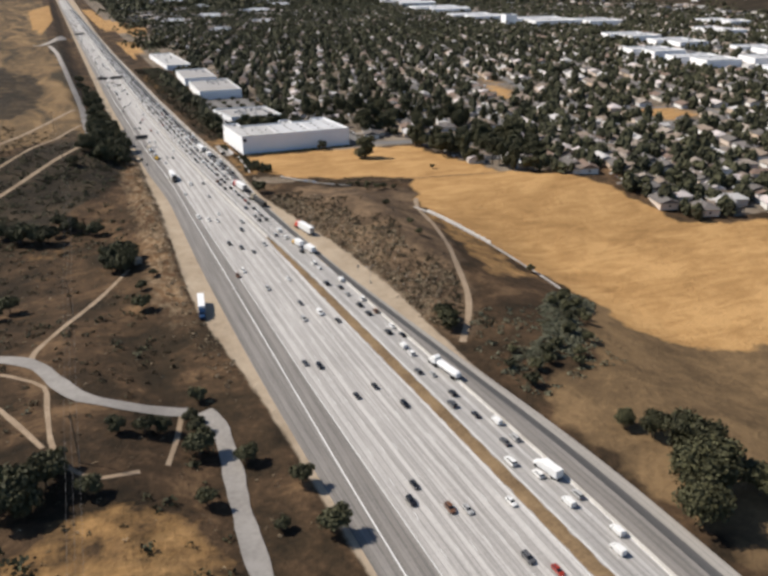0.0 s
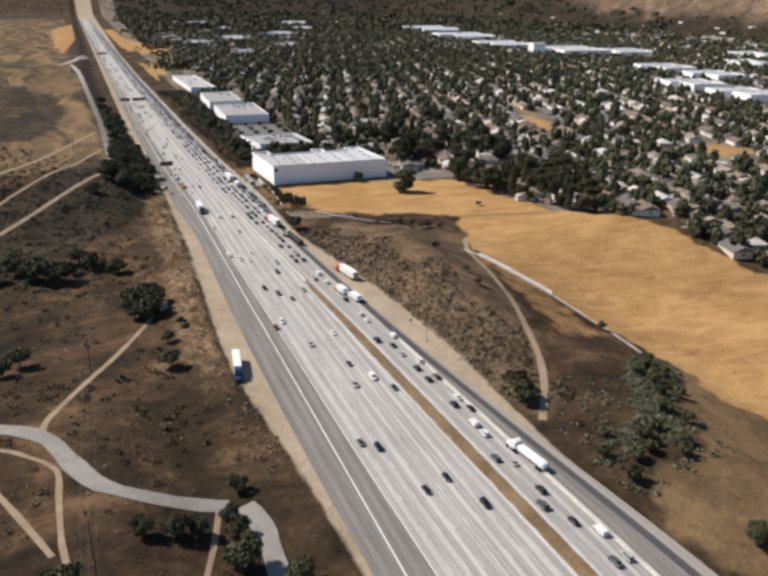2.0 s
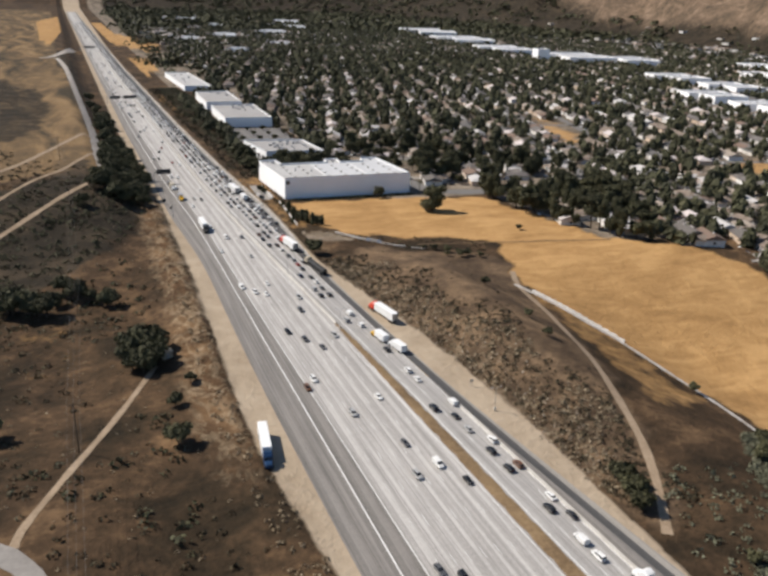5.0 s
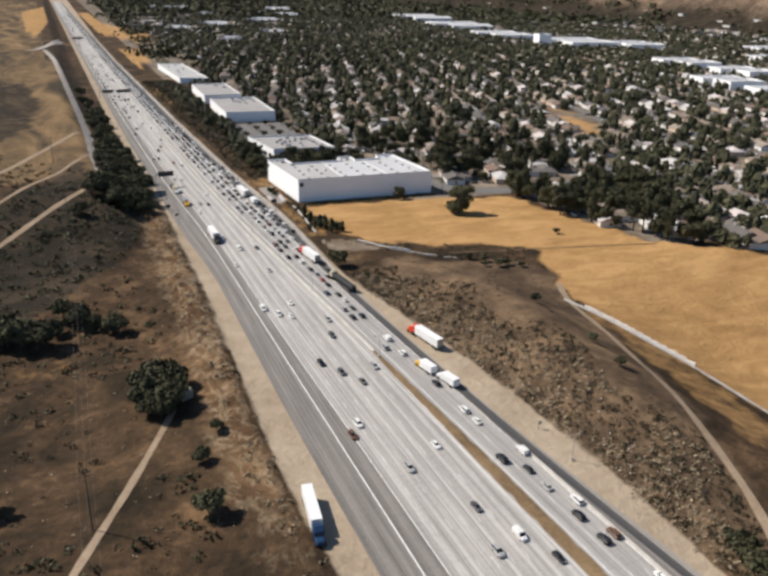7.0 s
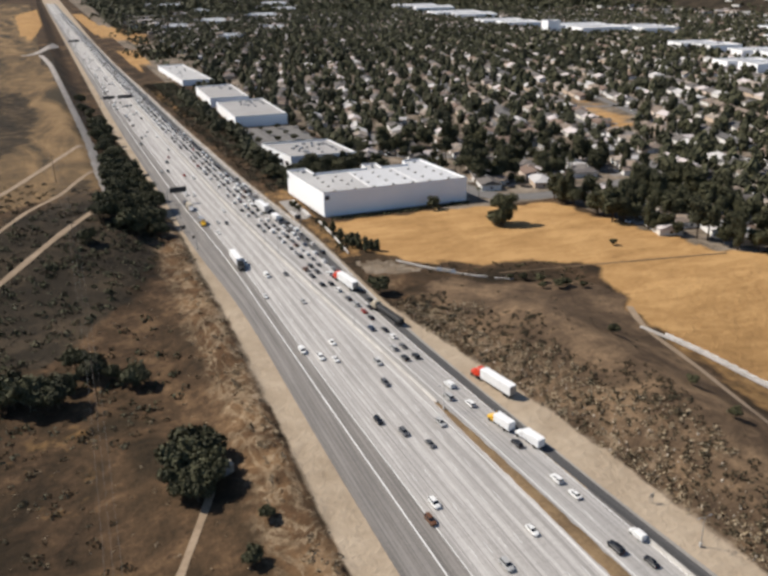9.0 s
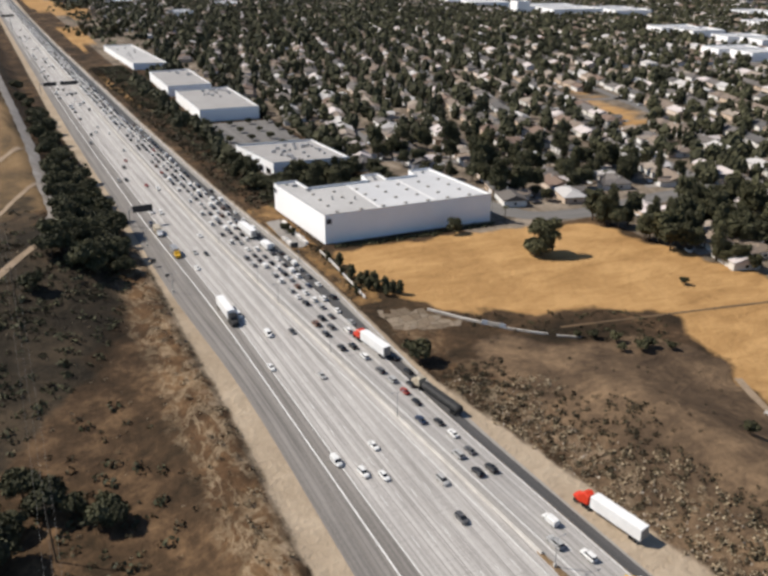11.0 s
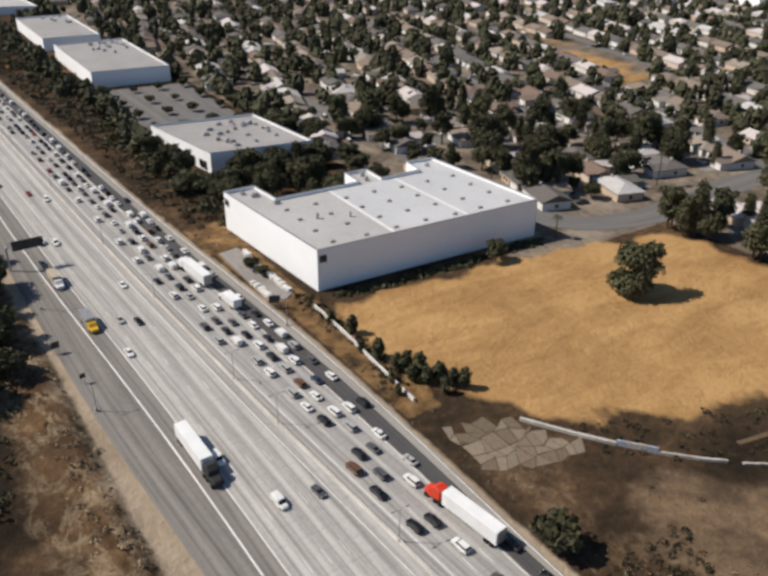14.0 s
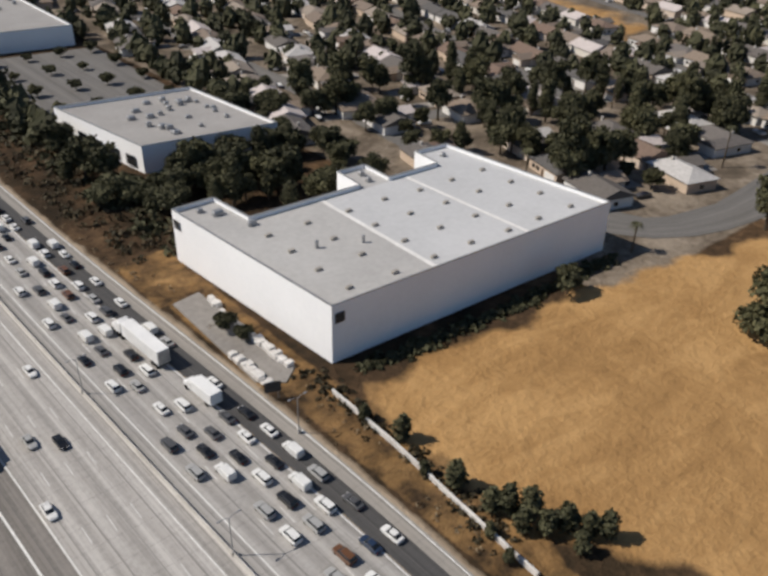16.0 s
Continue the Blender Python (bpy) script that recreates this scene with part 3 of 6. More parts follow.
def axis(lo, hi, step, outer_lo, outer_hi):
    a = list(np.arange(lo, hi + 0.1, step))
    s = step
    while a[-1] < outer_hi:
        s = min(s * 1.16, 90)
        a.append(a[-1] + s)
    s = step
    while a[0] > outer_lo:
        s = min(s * 1.16, 90)
        a.insert(0, a[0] - s)
    return np.array(a)


def build_ground():
    xs, ys = axis(-180, 200, 2.1, -3600, 4600), axis(-470, 260, 2.5, -900, 4900)
    gx, gy = np.meshgrid(xs, ys)
    x, y = gx.ravel(), gy.ravel()
    z = ground_z(x, y)
    nx, ny = len(xs), len(ys)
    i = np.arange(nx * ny).reshape(ny, nx)
    quads = np.stack([i[:-1, :-1], i[:-1, 1:], i[1:, 1:], i[1:, :-1]], -1).reshape(-1, 4)
    me = bpy.data.meshes.new("ground")
    me.from_pydata(np.stack([x, y, z], 1).tolist(), [], quads.tolist())
    west, east = SAND_W(y) - x, x - SAND_E(y)
    d = np.hypot(x + 100, y + 500)
    # soft, uneven borders: each mask is averaged over a ring of shifted samples
    ring = [(0.0, 0.0)] + [(r * math.cos(a), r * math.sin(a)) for r, n in ((2.2, 5), (4.4, 7)) for a in np.arange(n) * 6.2832 / n]
    wx, wy = 1.6 * np.sin(0.21 * y + 0.05 * x) + 1.2 * np.sin(0.47 * y - 0.13 * x), 1.6 * np.sin(0.19 * x - 0.07 * y) + 1.2 * np.sin(0.43 * x + 0.16 * y)
    near = (x > -260) & (x < 460) & (y > -480) & (y < 620)

    def within(poly, x, y):
        out = inside(poly, x, y) * 1.0
        out[near] = sum(inside(poly, x[near] + wx[near] + u, y[near] + wy[near] + v) for u, v in ring) / len(ring)
        return out

    masks = {
        "gold": np.maximum.reduce([within(FIELD, x, y)] + [within(p, x, y) * 0.66 for p in LOTS] + [within(BANK, x, y) * 0.5, within(BARE_W, x, y) * 0.26, within(GOLD_E, x, y) * 0.5, np.where((east > 0.5) & (x < -3.5) & (y > -62) & (y < 62) & (x > -40), 0.44, 0.0)]),
        "meadow": within(GOLD_W, x, y) * 1.0,
        "tan": within(SOUTH, x, y) * 0.85,
        "burnt": within(BURNT, x, y) * 1.0,
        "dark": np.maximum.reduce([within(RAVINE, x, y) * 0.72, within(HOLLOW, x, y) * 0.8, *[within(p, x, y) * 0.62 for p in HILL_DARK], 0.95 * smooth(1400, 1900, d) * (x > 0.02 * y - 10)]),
        "sand": np.maximum(np.where(x < -40, smooth(2.2, -1.4, west), smooth(2.2, -1.4, east)), np.where((west < 5) & (x < -40) & (y > -170) & (y < 110), 0.32, np.where((east < 11) & (x > -40) & (y > -300) & (y < -120), 0.30, 0.0))),
        "town": np.where((x > 60) & (y > -20) | (x > 125) & (y > -130) & (within(FIELD, x, y) < 0.5) | (y > 560) & (x > 0) | (x > 230) & (y > -225), 1.0, 0.0),
        "rust": np.where(x < -40, 0.62 * smooth(0.0, 3, west) * smooth(24, 9, west) * smooth(-330, -230, y) * smooth(130, 60, y), 0.36 * smooth(0, 2, east) * smooth(30, 12, east) * smooth(-330, -300, y) * smooth(-60, -84, y)),
        "hill": smooth(0, 70, ground_z(x, y) - 12) * (d > 1700) * smooth(29, 36, np.degrees(np.arctan2(x + 100, y + 500))),
    }
    for name, v in masks.items():
        at = me.attributes.new(name, "FLOAT", "POINT")
        at.data.foreach_set("value", v.astype(np.float32))
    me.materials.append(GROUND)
    me.polygons.foreach_set("use_smooth", [True] * len(me.polygons))
    return tagged(new("ground", me), "dry brown scrub land and golden grass reaching the hills", "ground", kind="structure")


ground = build_ground()


def strip(name, left, right, y0, y1, z, mat, label="", category="", step=8.0, parent=None, kind="structure", thick=0.0):
    """A band of pavement between two offset curves, with its UV in metres."""
    n = max(2, int((y1 - y0) / step) + 1)
    ys = np.linspace(y0, y1, n)
    a, b = left(ys), right(ys)
    verts = [(float(p), float(q), z) for p, q in zip(a, ys)] + [(float(p), float(q), z) for p, q in zip(b, ys)]
    faces = [(i, n + i, n + i + 1, i + 1) for i in range(n - 1)]
    if thick:
        k = len(verts)
        verts += [(x, y, w - thick) for x, y, w in verts]
        faces += [(i + 1, k + i + 1, k + i, i) for i in range(n - 1)] + [(n + i, k + n + i, k + n + i + 1, n + i + 1) for i in range(n - 1)]
    me = bpy.data.meshes.new(name)
    me.from_pydata(verts, [], faces)
    layer = me.uv_layers.new(name="metres")
    for lp in me.loops:
        v = me.vertices[lp.vertex_index].co
        layer.data[lp.index].uv = (v.x - float(left(v.y)) , v.y)
    me.materials.append(mat)
    ob = new(name, me)
    if parent is not None:
        ob.parent = parent
    if label:
        tagged(ob, label, category, kind=kind)
    return ob


Y0, Y1 = -760, 3400
road = tagged(new("road"), "wide freeway of worn pale concrete lanes with asphalt shoulders", "freeway", kind="structure")
off = lambda c, d: (lambda y: c(y) + d)
strip("shoulder", EDGE_W, LINE_W, Y0, Y1, 0.02, ASPHALT_LANE, parent=road, thick=0.2)
strip("outer_lane", LINE_W, CONC_W, Y0, Y1, 0.024, ASPHALT_LANE, parent=road)
strip("concrete_lanes", CONC_W, MID, Y0, Y1, 0.028, CONCRETE_ROAD, parent=road)
strip("concrete_lanes", MID, CONC_E, Y0, Y1, 0.028, GREY_CONCRETE, parent=road)
strip("ramp_lane", CONC_E, DARK_W, Y0, -236, 0.024, ASPHALT_LANE, parent=road)
strip("dark_lane", DARK_W, DARK_E, Y0, Y1, 0.032, DARK_ASPHALT, parent=road)
strip("shoulder", DARK_E, EDGE_E, Y0, Y1, 0.02, SHOULDER, parent=road, thick=0.2)


def line_mark(name, c, d, w, y0=Y0, y1=1200):
    strip(name, off(c, d - w / 2), off(c, d + w / 2), y0, y1, 0.04, PAINT, parent=road)


line_mark("edge_line", LINE_W, 0.1, 0.35)
line_mark("edge_line", CONC_W, 0.2, 0.2)
line_mark("edge_line", MID, -2.6, 0.2)
line_mark("edge_line", MID, 2.6, 0.2)
line_mark("edge_line", CONC_E, -0.3, 0.2)
line_mark("edge_line", EDGE_E, -0.5, 0.2, -110)


def lane_dashes():
    b = Builder()
    for side in (0, 1):
        for k in range(1, 9):
            for y in np.arange(-480, 420, 14.6):
                a, c = (float(CONC_W(y)), float(MID(y)) - 2.6) if side == 0 else (float(MID(y)) + 2.6, float(CONC_E(y)))
                x = a + 3.66 * k
                if x < c - 2.5:
                    b.add([(x - 0.07, y, 0.036), (x + 0.07, y, 0.036), (x + 0.07, y + 3.7, 0.036), (x - 0.07, y + 3.7, 0.036)], [(0, 1, 2, 3)])
    return part("lane_dashes", b, WORN_PAINT, road)


lane_dashes()


def dirt_median():
    ys = np.arange(-760, -180, 5.0)
    half = np.interp(ys, [-760, -420, -260, -200, -182], [2.4, 2.1, 1.9, 1.2, 0.4])
    n = len(ys)
    rows = []
    for d, z in ((-1, 0.03), (-0.5, 0.14), (0.4, 0.16), (1, 0.03)):
        rows += [(float(MID(y)) + d * h, float(y), z + 0.05 * math.sin(y * 0.7 + d)) for y, h in zip(ys, half)]
    b = Builder()
    b.add(rows, [(r * n + i, (r + 1) * n + i, (r + 1) * n + i + 1, r * n + i + 1) for r in range(3) for i in range(n - 1)])
    return part("dirt_median", b, MEDIAN, road)


dirt_median()


def jersey(name, c, d, y0, y1, label):
    """A run of cast concrete barrier along an offset curve."""
    ys = np.arange(y0, y1, 6.1)
    prof = [(-0.30, 0.02), (-0.30, 0.10), (-0.14, 0.33), (-0.09, 0.86), (0.09, 0.86), (0.14, 0.33), (0.30, 0.10), (0.30, 0.02)]
    b = Builder()
    b.rings([[(float(c(y)) + d + u, float(y), w) for u, w in prof] for y in ys])
    return tagged(part(name, b, BARRIER), label, "barrier", kind="structure")


jersey("median_barrier", MID, 0.0, -186, 1500, "weathered cast concrete median barrier between the carriageways")
jersey("roadside_barrier", CONC_E, 0.2, -640, -255, "pale cast concrete barrier beside the ramp lane")


# ---------------------------------------------------------------- paths and streets
WAYS = []


def off_ways(x, y, gap=4.0):
    """Which of the points lie clear of every way."""
    ok = np.ones(x.shape, bool)
    for w, line in WAYS:
        for px, py in line:
            ok &= np.hypot(x - px, y - py) > gap * 0.4 + w / 2
    return ok


def draped(name, pts, width, mat, label, category, lift=0.12, step=4.0):
    """A way laid on the ground along a smooth line through the points."""
    pts = [Vector((*p, 0)) for p in pts]
    line = []
    for i in range(len(pts) - 1):
        p0, p1, p2, p3 = pts[max(i - 1, 0)], pts[i], pts[i + 1], pts[min(i + 2, len(pts) - 1)]
        n = max(2, int((p2 - p1).length / step))
        for k in range(n):
            t = k / n
            line.append(0.5 * ((2 * p1) + (p2 - p0) * t + (2 * p0 - 5 * p1 + 4 * p2 - p3) * t * t + (3 * p1 - p0 - 3 * p2 + p3) * t ** 3))
    line.append(pts[-1])
    WAYS.append((width, [(p.x, p.y) for p in line]))
    rows, m = [], 5
    for i, p in enumerate(line):
        d = (line[min(i + 1, len(line) - 1)] - line[max(i - 1, 0)]).normalized()
        w = width * (1 + 0.10 * math.sin(i * 0.9) + 0.06 * math.sin(i * 2.3 + 1))
        for j in range(m):
            s = (j / (m - 1) - 0.5) * w
            x, y = p.x + d.y * s, p.y - d.x * s
            rows.append((x, y, zat(x, y) + lift))
    b = Builder()
    b.add(rows, [(i * m + j + 1, i * m + j, (i + 1) * m + j, (i + 1) * m + j + 1) for i in range(len(line) - 1) for j in range(m - 1)])
    me = b.mesh(name, mat, True)
    layer = me.uv_layers.new(name="metres")
    for lp in me.loops:
        k = lp.vertex_index
        layer.data[lp.index].uv = ((k % m) / (m - 1) * width, (k // m) * step)
    return tagged(new(name, me), label, category, kind="structure")


draped("service_road", [(-200, -266), (-175, -270), (-156, -278), (-143, -285), (-136, -289), (-129, -297), (-123, -312), (-116, -325), (-105, -332), (-94, -335), (-87, -336)], 5.2, PATHWAY, "grey asphalt service road through the scrub", "road", 0.2)
draped("service_road", [(-83.5, -337), (-81, -346), (-81, -366), (-82.5, -386), (-83, -412), (-82, -450), (-80, -520)], 5.2, PATHWAY, "grey asphalt service road through the scrub", "road", 0.2)
for line, wide in (([(-131, -290), (-130, -284), (-122, -265), (-108, -231), (-94, -198)], 1.9), ([(-143, -297), (-139, -299), (-134, -304), (-127, -313), (-126, -329), (-125, -346), (-123, -356), (-119, -364), (-113, -369), (-104, -368)], 1.5),
                   ([(-150, -300), (-141, -318), (-134, -333), (-127, -349)], 1.6), ([(-90, -338), (-93, -351), (-97, -365)], 1.4)):
    draped("dirt_track", line, wide, DIRT, "pale trodden dirt track in the scrub", "track")
draped("hill_road", [(-175, -85), (-160, -64), (-146, -44), (-132, -23), (-115, 3), (-104, 20), (-100, 33)], 3.0, DIRT, "pale dirt road climbing beside the golden hill", "track", 0.2)
draped("hill_road", [(-100, 33), (-98, 60), (-99, 100), (-100, 219), (-106, 392), (-112, 560), (-118, 714), (-128, 830)], 6.0, PALE_ROAD, "pale worn road along the foot of the golden hill", "track", 0.2)
draped("hill_road", [(-200, -20), (-170, 22), (-148, 62), (-131, 108), (-105, 179)], 3.2, DIRT, "pale dirt road winding over the golden hill", "track", 0.2)
draped("hill_road", [(-170, -38), (-146, 3), (-134, 26), (-121, 50), (-112, 76), (-102, 102)], 2.2, DIRT, "pale dirt road winding over the golden hill", "track", 0.2)
draped("hill_road", [(-150, 830), (-136, 850), (-118, 960), (-104, 1128)], 9.0, PALE_ROAD, "pale ramp joining the freeway beyond the hill", "track", 0.25)
draped("dirt_track", [(66, -152), (59, -171), (55, -200), (47, -229), (37, -260), (29, -288), (20, -307), (8, -326)], 2.4, DIRT, "pale dirt path down the burnt slope", "track")
draped("dirt_track", [(40, -104), (80, -112), (139, -124)], 1.1, BURNT_DIRT, "dark firebreak line across the golden field", "track")

ST = Vector((0.28, 0.96, 0)).normalized()
SX = Vector((0.96, -0.28, 0)).normalized()


def street_line(name, pts, width, label):
    return draped(name, pts, width, STREET, label, "street", 0.10, step=12)


street_line("street", [(86, 40), (89, 14), (97, -4), (114, -11), (138, -13), (192, -9), (260, -22), (420, -70)], 13, "grey asphalt avenue bending round the golden field")
street_line("street", [(206, -12), (219, 27), (231, 64), (250, 105), (290, 236), (352, 470), (436, 780)], 10, "straight residential street of grey asphalt")
street_line("street", [(88, 20), (88, 70), (93, 125), (98, 260), (108, 420), (140, 640), (190, 900)], 9, "residential street behind the warehouses")
street_line("street", [(215, -14), (262, -70), (330, -160), (420, -240)], 10, "grey asphalt avenue beside a dry strip")
street_line("street", [(665, 1060), (624, 782), (596, 571), (571, 380), (556, 240)], 18, "wide pale road across the far town")
for k in (-1, 1, 2, 3, 4, 5, 6, 7, 8, 9):
    o = Vector((222, 38, 0)) + SX * (62 * k)
    street_line("street", [tuple((o + ST * s)[:2]) for s in ((-110 if k > 0 else 20), 60, 260, 480, 760)], 8, "straight residential street of grey asphalt")
for k in range(5):
    o = Vector((92, 100, 0)) + ST * (170 * k)
    street_line("street", [tuple((o + SX * s)[:2]) for s in (10, 200, 420, 640)], 8, "residential cross street of grey asphalt")


# ---------------------------------------------------------------- warehouses
def flat_building(name, poly, h, label, roof_mat=ROOF_WHITE, seams=(), vents=(), parapet=0.9, z=0.0, panel=8.5):
    """A tilt-up building on any outline: wall panels, parapet, roof deck and what stands on it."""
    e = thing(name, pose(0, 0, z), label, "warehouse")
    n = len(poly)
    cx, cy = sum(p[0] for p in poly) / n, sum(p[1] for p in poly) / n
    for i in range(n):
        (x0, y0), (x1, y1) = poly[i], poly[(i + 1) % n]
        L = math.hypot(x1 - x0, y1 - y0)
        ux, uy = (x1 - x0) / L, (y1 - y0) / L
        nx, ny = -uy, ux
        k = max(1, round(L / panel))
        for j in range(k):
            b = Builder()
            a0, a1 = L * j / k + 0.008, L * (j + 1) / k - 0.008
            t = 0.25
            ring = lambda w, c: [(x0 + ux * (a0 + c) + nx * 0, y0 + uy * (a0 + c), w), (x0 + ux * (a1 - c), y0 + uy * (a1 - c), w),
                                 (x0 + ux * (a1 - c) + nx * t, y0 + uy * (a1 - c) + ny * t, w), (x0 + ux * (a0 + c) + nx * t, y0 + uy * (a0 + c) + ny * t, w)]
            b.rings([ring(-1.0, 0), ring(h, 0)])
            part("wall_panel", b, WHITE_WALL, e)
        c = Builder()
        c.add([(x0 - nx * 0.06, y0 - ny * 0.06, h + 0.004), (x1 - nx * 0.06, y1 - ny * 0.06, h + 0.004), (x1 + nx * 0.34, y1 + ny * 0.34, h + 0.004), (x0 + nx * 0.34, y0 + ny * 0.34, h + 0.004),
               (x0 - nx * 0.06, y0 - ny * 0.06, h + 0.16), (x1 - nx * 0.06, y1 - ny * 0.06, h + 0.16), (x1 + nx * 0.34, y1 + ny * 0.34, h + 0.16), (x0 + nx * 0.34, y0 + ny * 0.34, h + 0.16)],
              [(3, 2, 1, 0), (4, 5, 6, 7), (0, 1, 5, 4), (1, 2, 6, 5), (2, 3, 7, 6), (3, 0, 4, 7)])
        part("coping", c, METAL, e)
    d = Builder()
    d.v, d.f = [(x, y, h - parapet) for x, y in poly], [tuple(range(n))]
    roof = part("roof", d, roof_mat, e)
    for s in seams:
        b = Builder()
        b.add([(*p, h - parapet + 0.05) for p in s], [(0, 1, 2, 3)])
        part("roof_seam", b, SEAM, roof)
    for (x, y, sx, sy, sz) in vents:
        b = Builder()
        b.box(x - sx / 2, y - sy / 2, h - parapet + 0.02, x + sx / 2, y + sy / 2, h - parapet + sz, min(sx, sy) * 0.18)
        part("roof_unit", b, METAL if sz > 0.9 else VENT, roof)
    return e


WH = [(0, 0), (77.5, -4), (73.5, 46.5), (63, 47.5), (62, 38), (46.5, 38.5), (46.8, 48.5), (38.5, 49), (37.8, 39.2), (8, 40.3), (7, 54), (-3.5, 54)]
wh_vents = []
for i in range(7):
    for j in range(4):
        x, y = 7 + i * 10.4 - 0.03 * j, 4 + j * 9.2 - 0.5 * i
        wh_vents.append((x + RNG.uniform(-0.4, 0.4), y + RNG.uniform(-0.4, 0.4), 1.5, 0.9, 0.6))
wh_vents += [(12, 21, 0.7, 0.7, 1.8), (21, 17, 0.6, 0.6, 1.7), (4, 47, 2.6, 1.8, 1.2), (1.5, 50.5, 1.4, 1.2, 1.0), (7.2, 38, 2.0, 1.2, 1.1), (43, 45, 1.4, 1.4, 1.2), (42, 41, 1.3, 1.3, 1.2), (68, 42, 1.5, 1.2, 1.0)]
warehouse = flat_building("warehouse", WH, 12.5, "big white tilt-up warehouse with a pale flat roof beside the field", ROOF_WHITE,
                          [[(25.2, -0.6), (26.3, -0.7), (27.0, 38.9), (25.9, 39)], [(51.5, -2), (52.6, -2.1), (51.6, 38), (50.5, 38.1)]], wh_vents)
for quad in ([(26.3, -0.5), (51.5, -1.8), (50.5, 37.9), (27.0, 38.7)], [(52.6, -1.9), (76.9, -3.4), (73.1, 45.9), (63.4, 46.9), (62.4, 37.6), (51.6, 37.9)]):
    b = Builder()
    b.v, b.f = [(x, y, 11.606) for x, y in quad], [tuple(range(len(quad)))]
    part("roof_section", b, ROOF_BRIGHT, warehouse, "newer bright roof membrane")
b = Builder()
b.prism([(8.6, 41), (61.4, 39.5), (61.4, 58), (9, 58.5)], -0.3, 0.06)
tagged(part("loading_yard", b, PATHWAY), "pale paved loading yard behind the warehouse", "pavement", kind="structure")
b = Builder()
b.box(-0.3, 0, 0, 1.9, 0.12, 2.1, 0.05)
lo = part("louvre", b, DARK_METAL, warehouse, "dark louvred vent")
lo.location = (0.9, -0.35, 8.6)
b = Builder()
b.box(0, -1.1, 0, 0.12, 1.1, 2.1, 0.05)
lo = part("louvre", b, DARK_METAL, warehouse, "dark louvred vent")
lo.location = (-3.75, 52.0, 8.6)


def roof_units(x0, y0, x1, y1, n, rng):
    return [(rng.uniform(x0, x1), rng.uniform(y0, y1), rng.uniform(1.2, 2.6), rng.uniform(1.2, 2.2), rng.uniform(0.9, 1.6)) for _ in range(n)]


office = flat_building("flat_roofed_office", [(13, 105), (54, 99), (50.5, 147), (6.5, 153)], 8.0, "low white office with a grey flat roof and many roof units", ROOF_GREY, (), roof_units(15, 110, 47, 142, 26, RNG))
for k in range(5):
    b = Builder()
    b.box(0, 0, 0, 0.3, 4.6, 3.0, 0.05)
    w = part("window", b, GLASS_DARK, office)
    w.location = (12.0 - 1.15 * k, 108.5 + 8.6 * k, 1.0)
    w.rotation_euler = (0, 0, radians(7.7))
flat_building("warehouse", [(12, 260), (53, 256), (55, 345), (14, 346)], 8.5, "white warehouse with a pale roof among dark trees", ROOF_GREY, (), roof_units(30, 305, 51, 340, 16, RNG))
flat_building("warehouse", [(13, 370), (48, 368), (50, 458), (15, 458)], 8.0, "white warehouse with a pale roof among dark trees", ROOF_GREY, (), roof_units(30, 425, 47, 452, 10, RNG))
flat_building("warehouse", [(13, 531), (44, 522), (38, 690), (8, 695)], 6.0, "long low white warehouse far down the freeway", ROOF_WHITE, (), roof_units(14, 560, 36, 670, 8, RNG))

# shops and stores far over the town
SHOPS = [(905, 1850, 330, 130, 14), (840, 1470, 250, 120, 13), (775, 1140, 190, 90, 12), (815, 930, 170, 110, 12), (890, 850, 120, 80, 11), (740, 925, 30, 24, 26),
         (745, 545, 100, 60, 11), (742, 432, 90, 55, 10), (630, 345, 80, 55, 11), (618, 240, 90, 55, 11), (690, 190, 100, 50, 10), (640, 120, 90, 40, 9), (770, 300, 80, 45, 9),
         (150, 1500, 120, 40, 8), (260, 1640, 150, 50, 9), (330, 1350, 110, 35, 8), (420, 1800, 160, 60, 10), (200, 1150, 80, 30, 8), (560, 2100, 170, 60, 10), (340, 2200, 140, 50, 9), (940, 560, 110, 40, 9), (980, 360, 90, 40, 9), (1080, 700, 120, 50, 10),
         (300, 2650, 190, 70, 11), (640, 2500, 220, 80, 12)]
SHOPS = [q for x, y, w, d, h in SHOPS for q in (((x, y - w * 0.25, w * 0.46, d * 0.8, h), (x + d * 0.1, y + w * 0.25, w * 0.44, d, h * 0.88)) if w > 40 else ((x, y, w, d, h),))]
for x, y, w, d, h in SHOPS:
    a = math.atan2(-0.28, 0.96) + RNG.uniform(-0.1, 0.1)
    c, t = math.cos(a), math.sin(a)
    poly = [(x + c * u - t * v, y + t * u + c * v) for u, v in ((-d / 2, -w / 2), (d / 2, -w / 2), (d / 2, w / 2), (-d / 2, w / 2))]
    e = flat_building("store_building", poly, h * 0.8, "long white flat-roofed store far across the town", ROOF_BRIGHT, (), roof_units(x - 8, y - 10, x + 8, y + 10, 3, RNG), panel=500)
    e["category"], e["group"] = "store", "stores across the town"


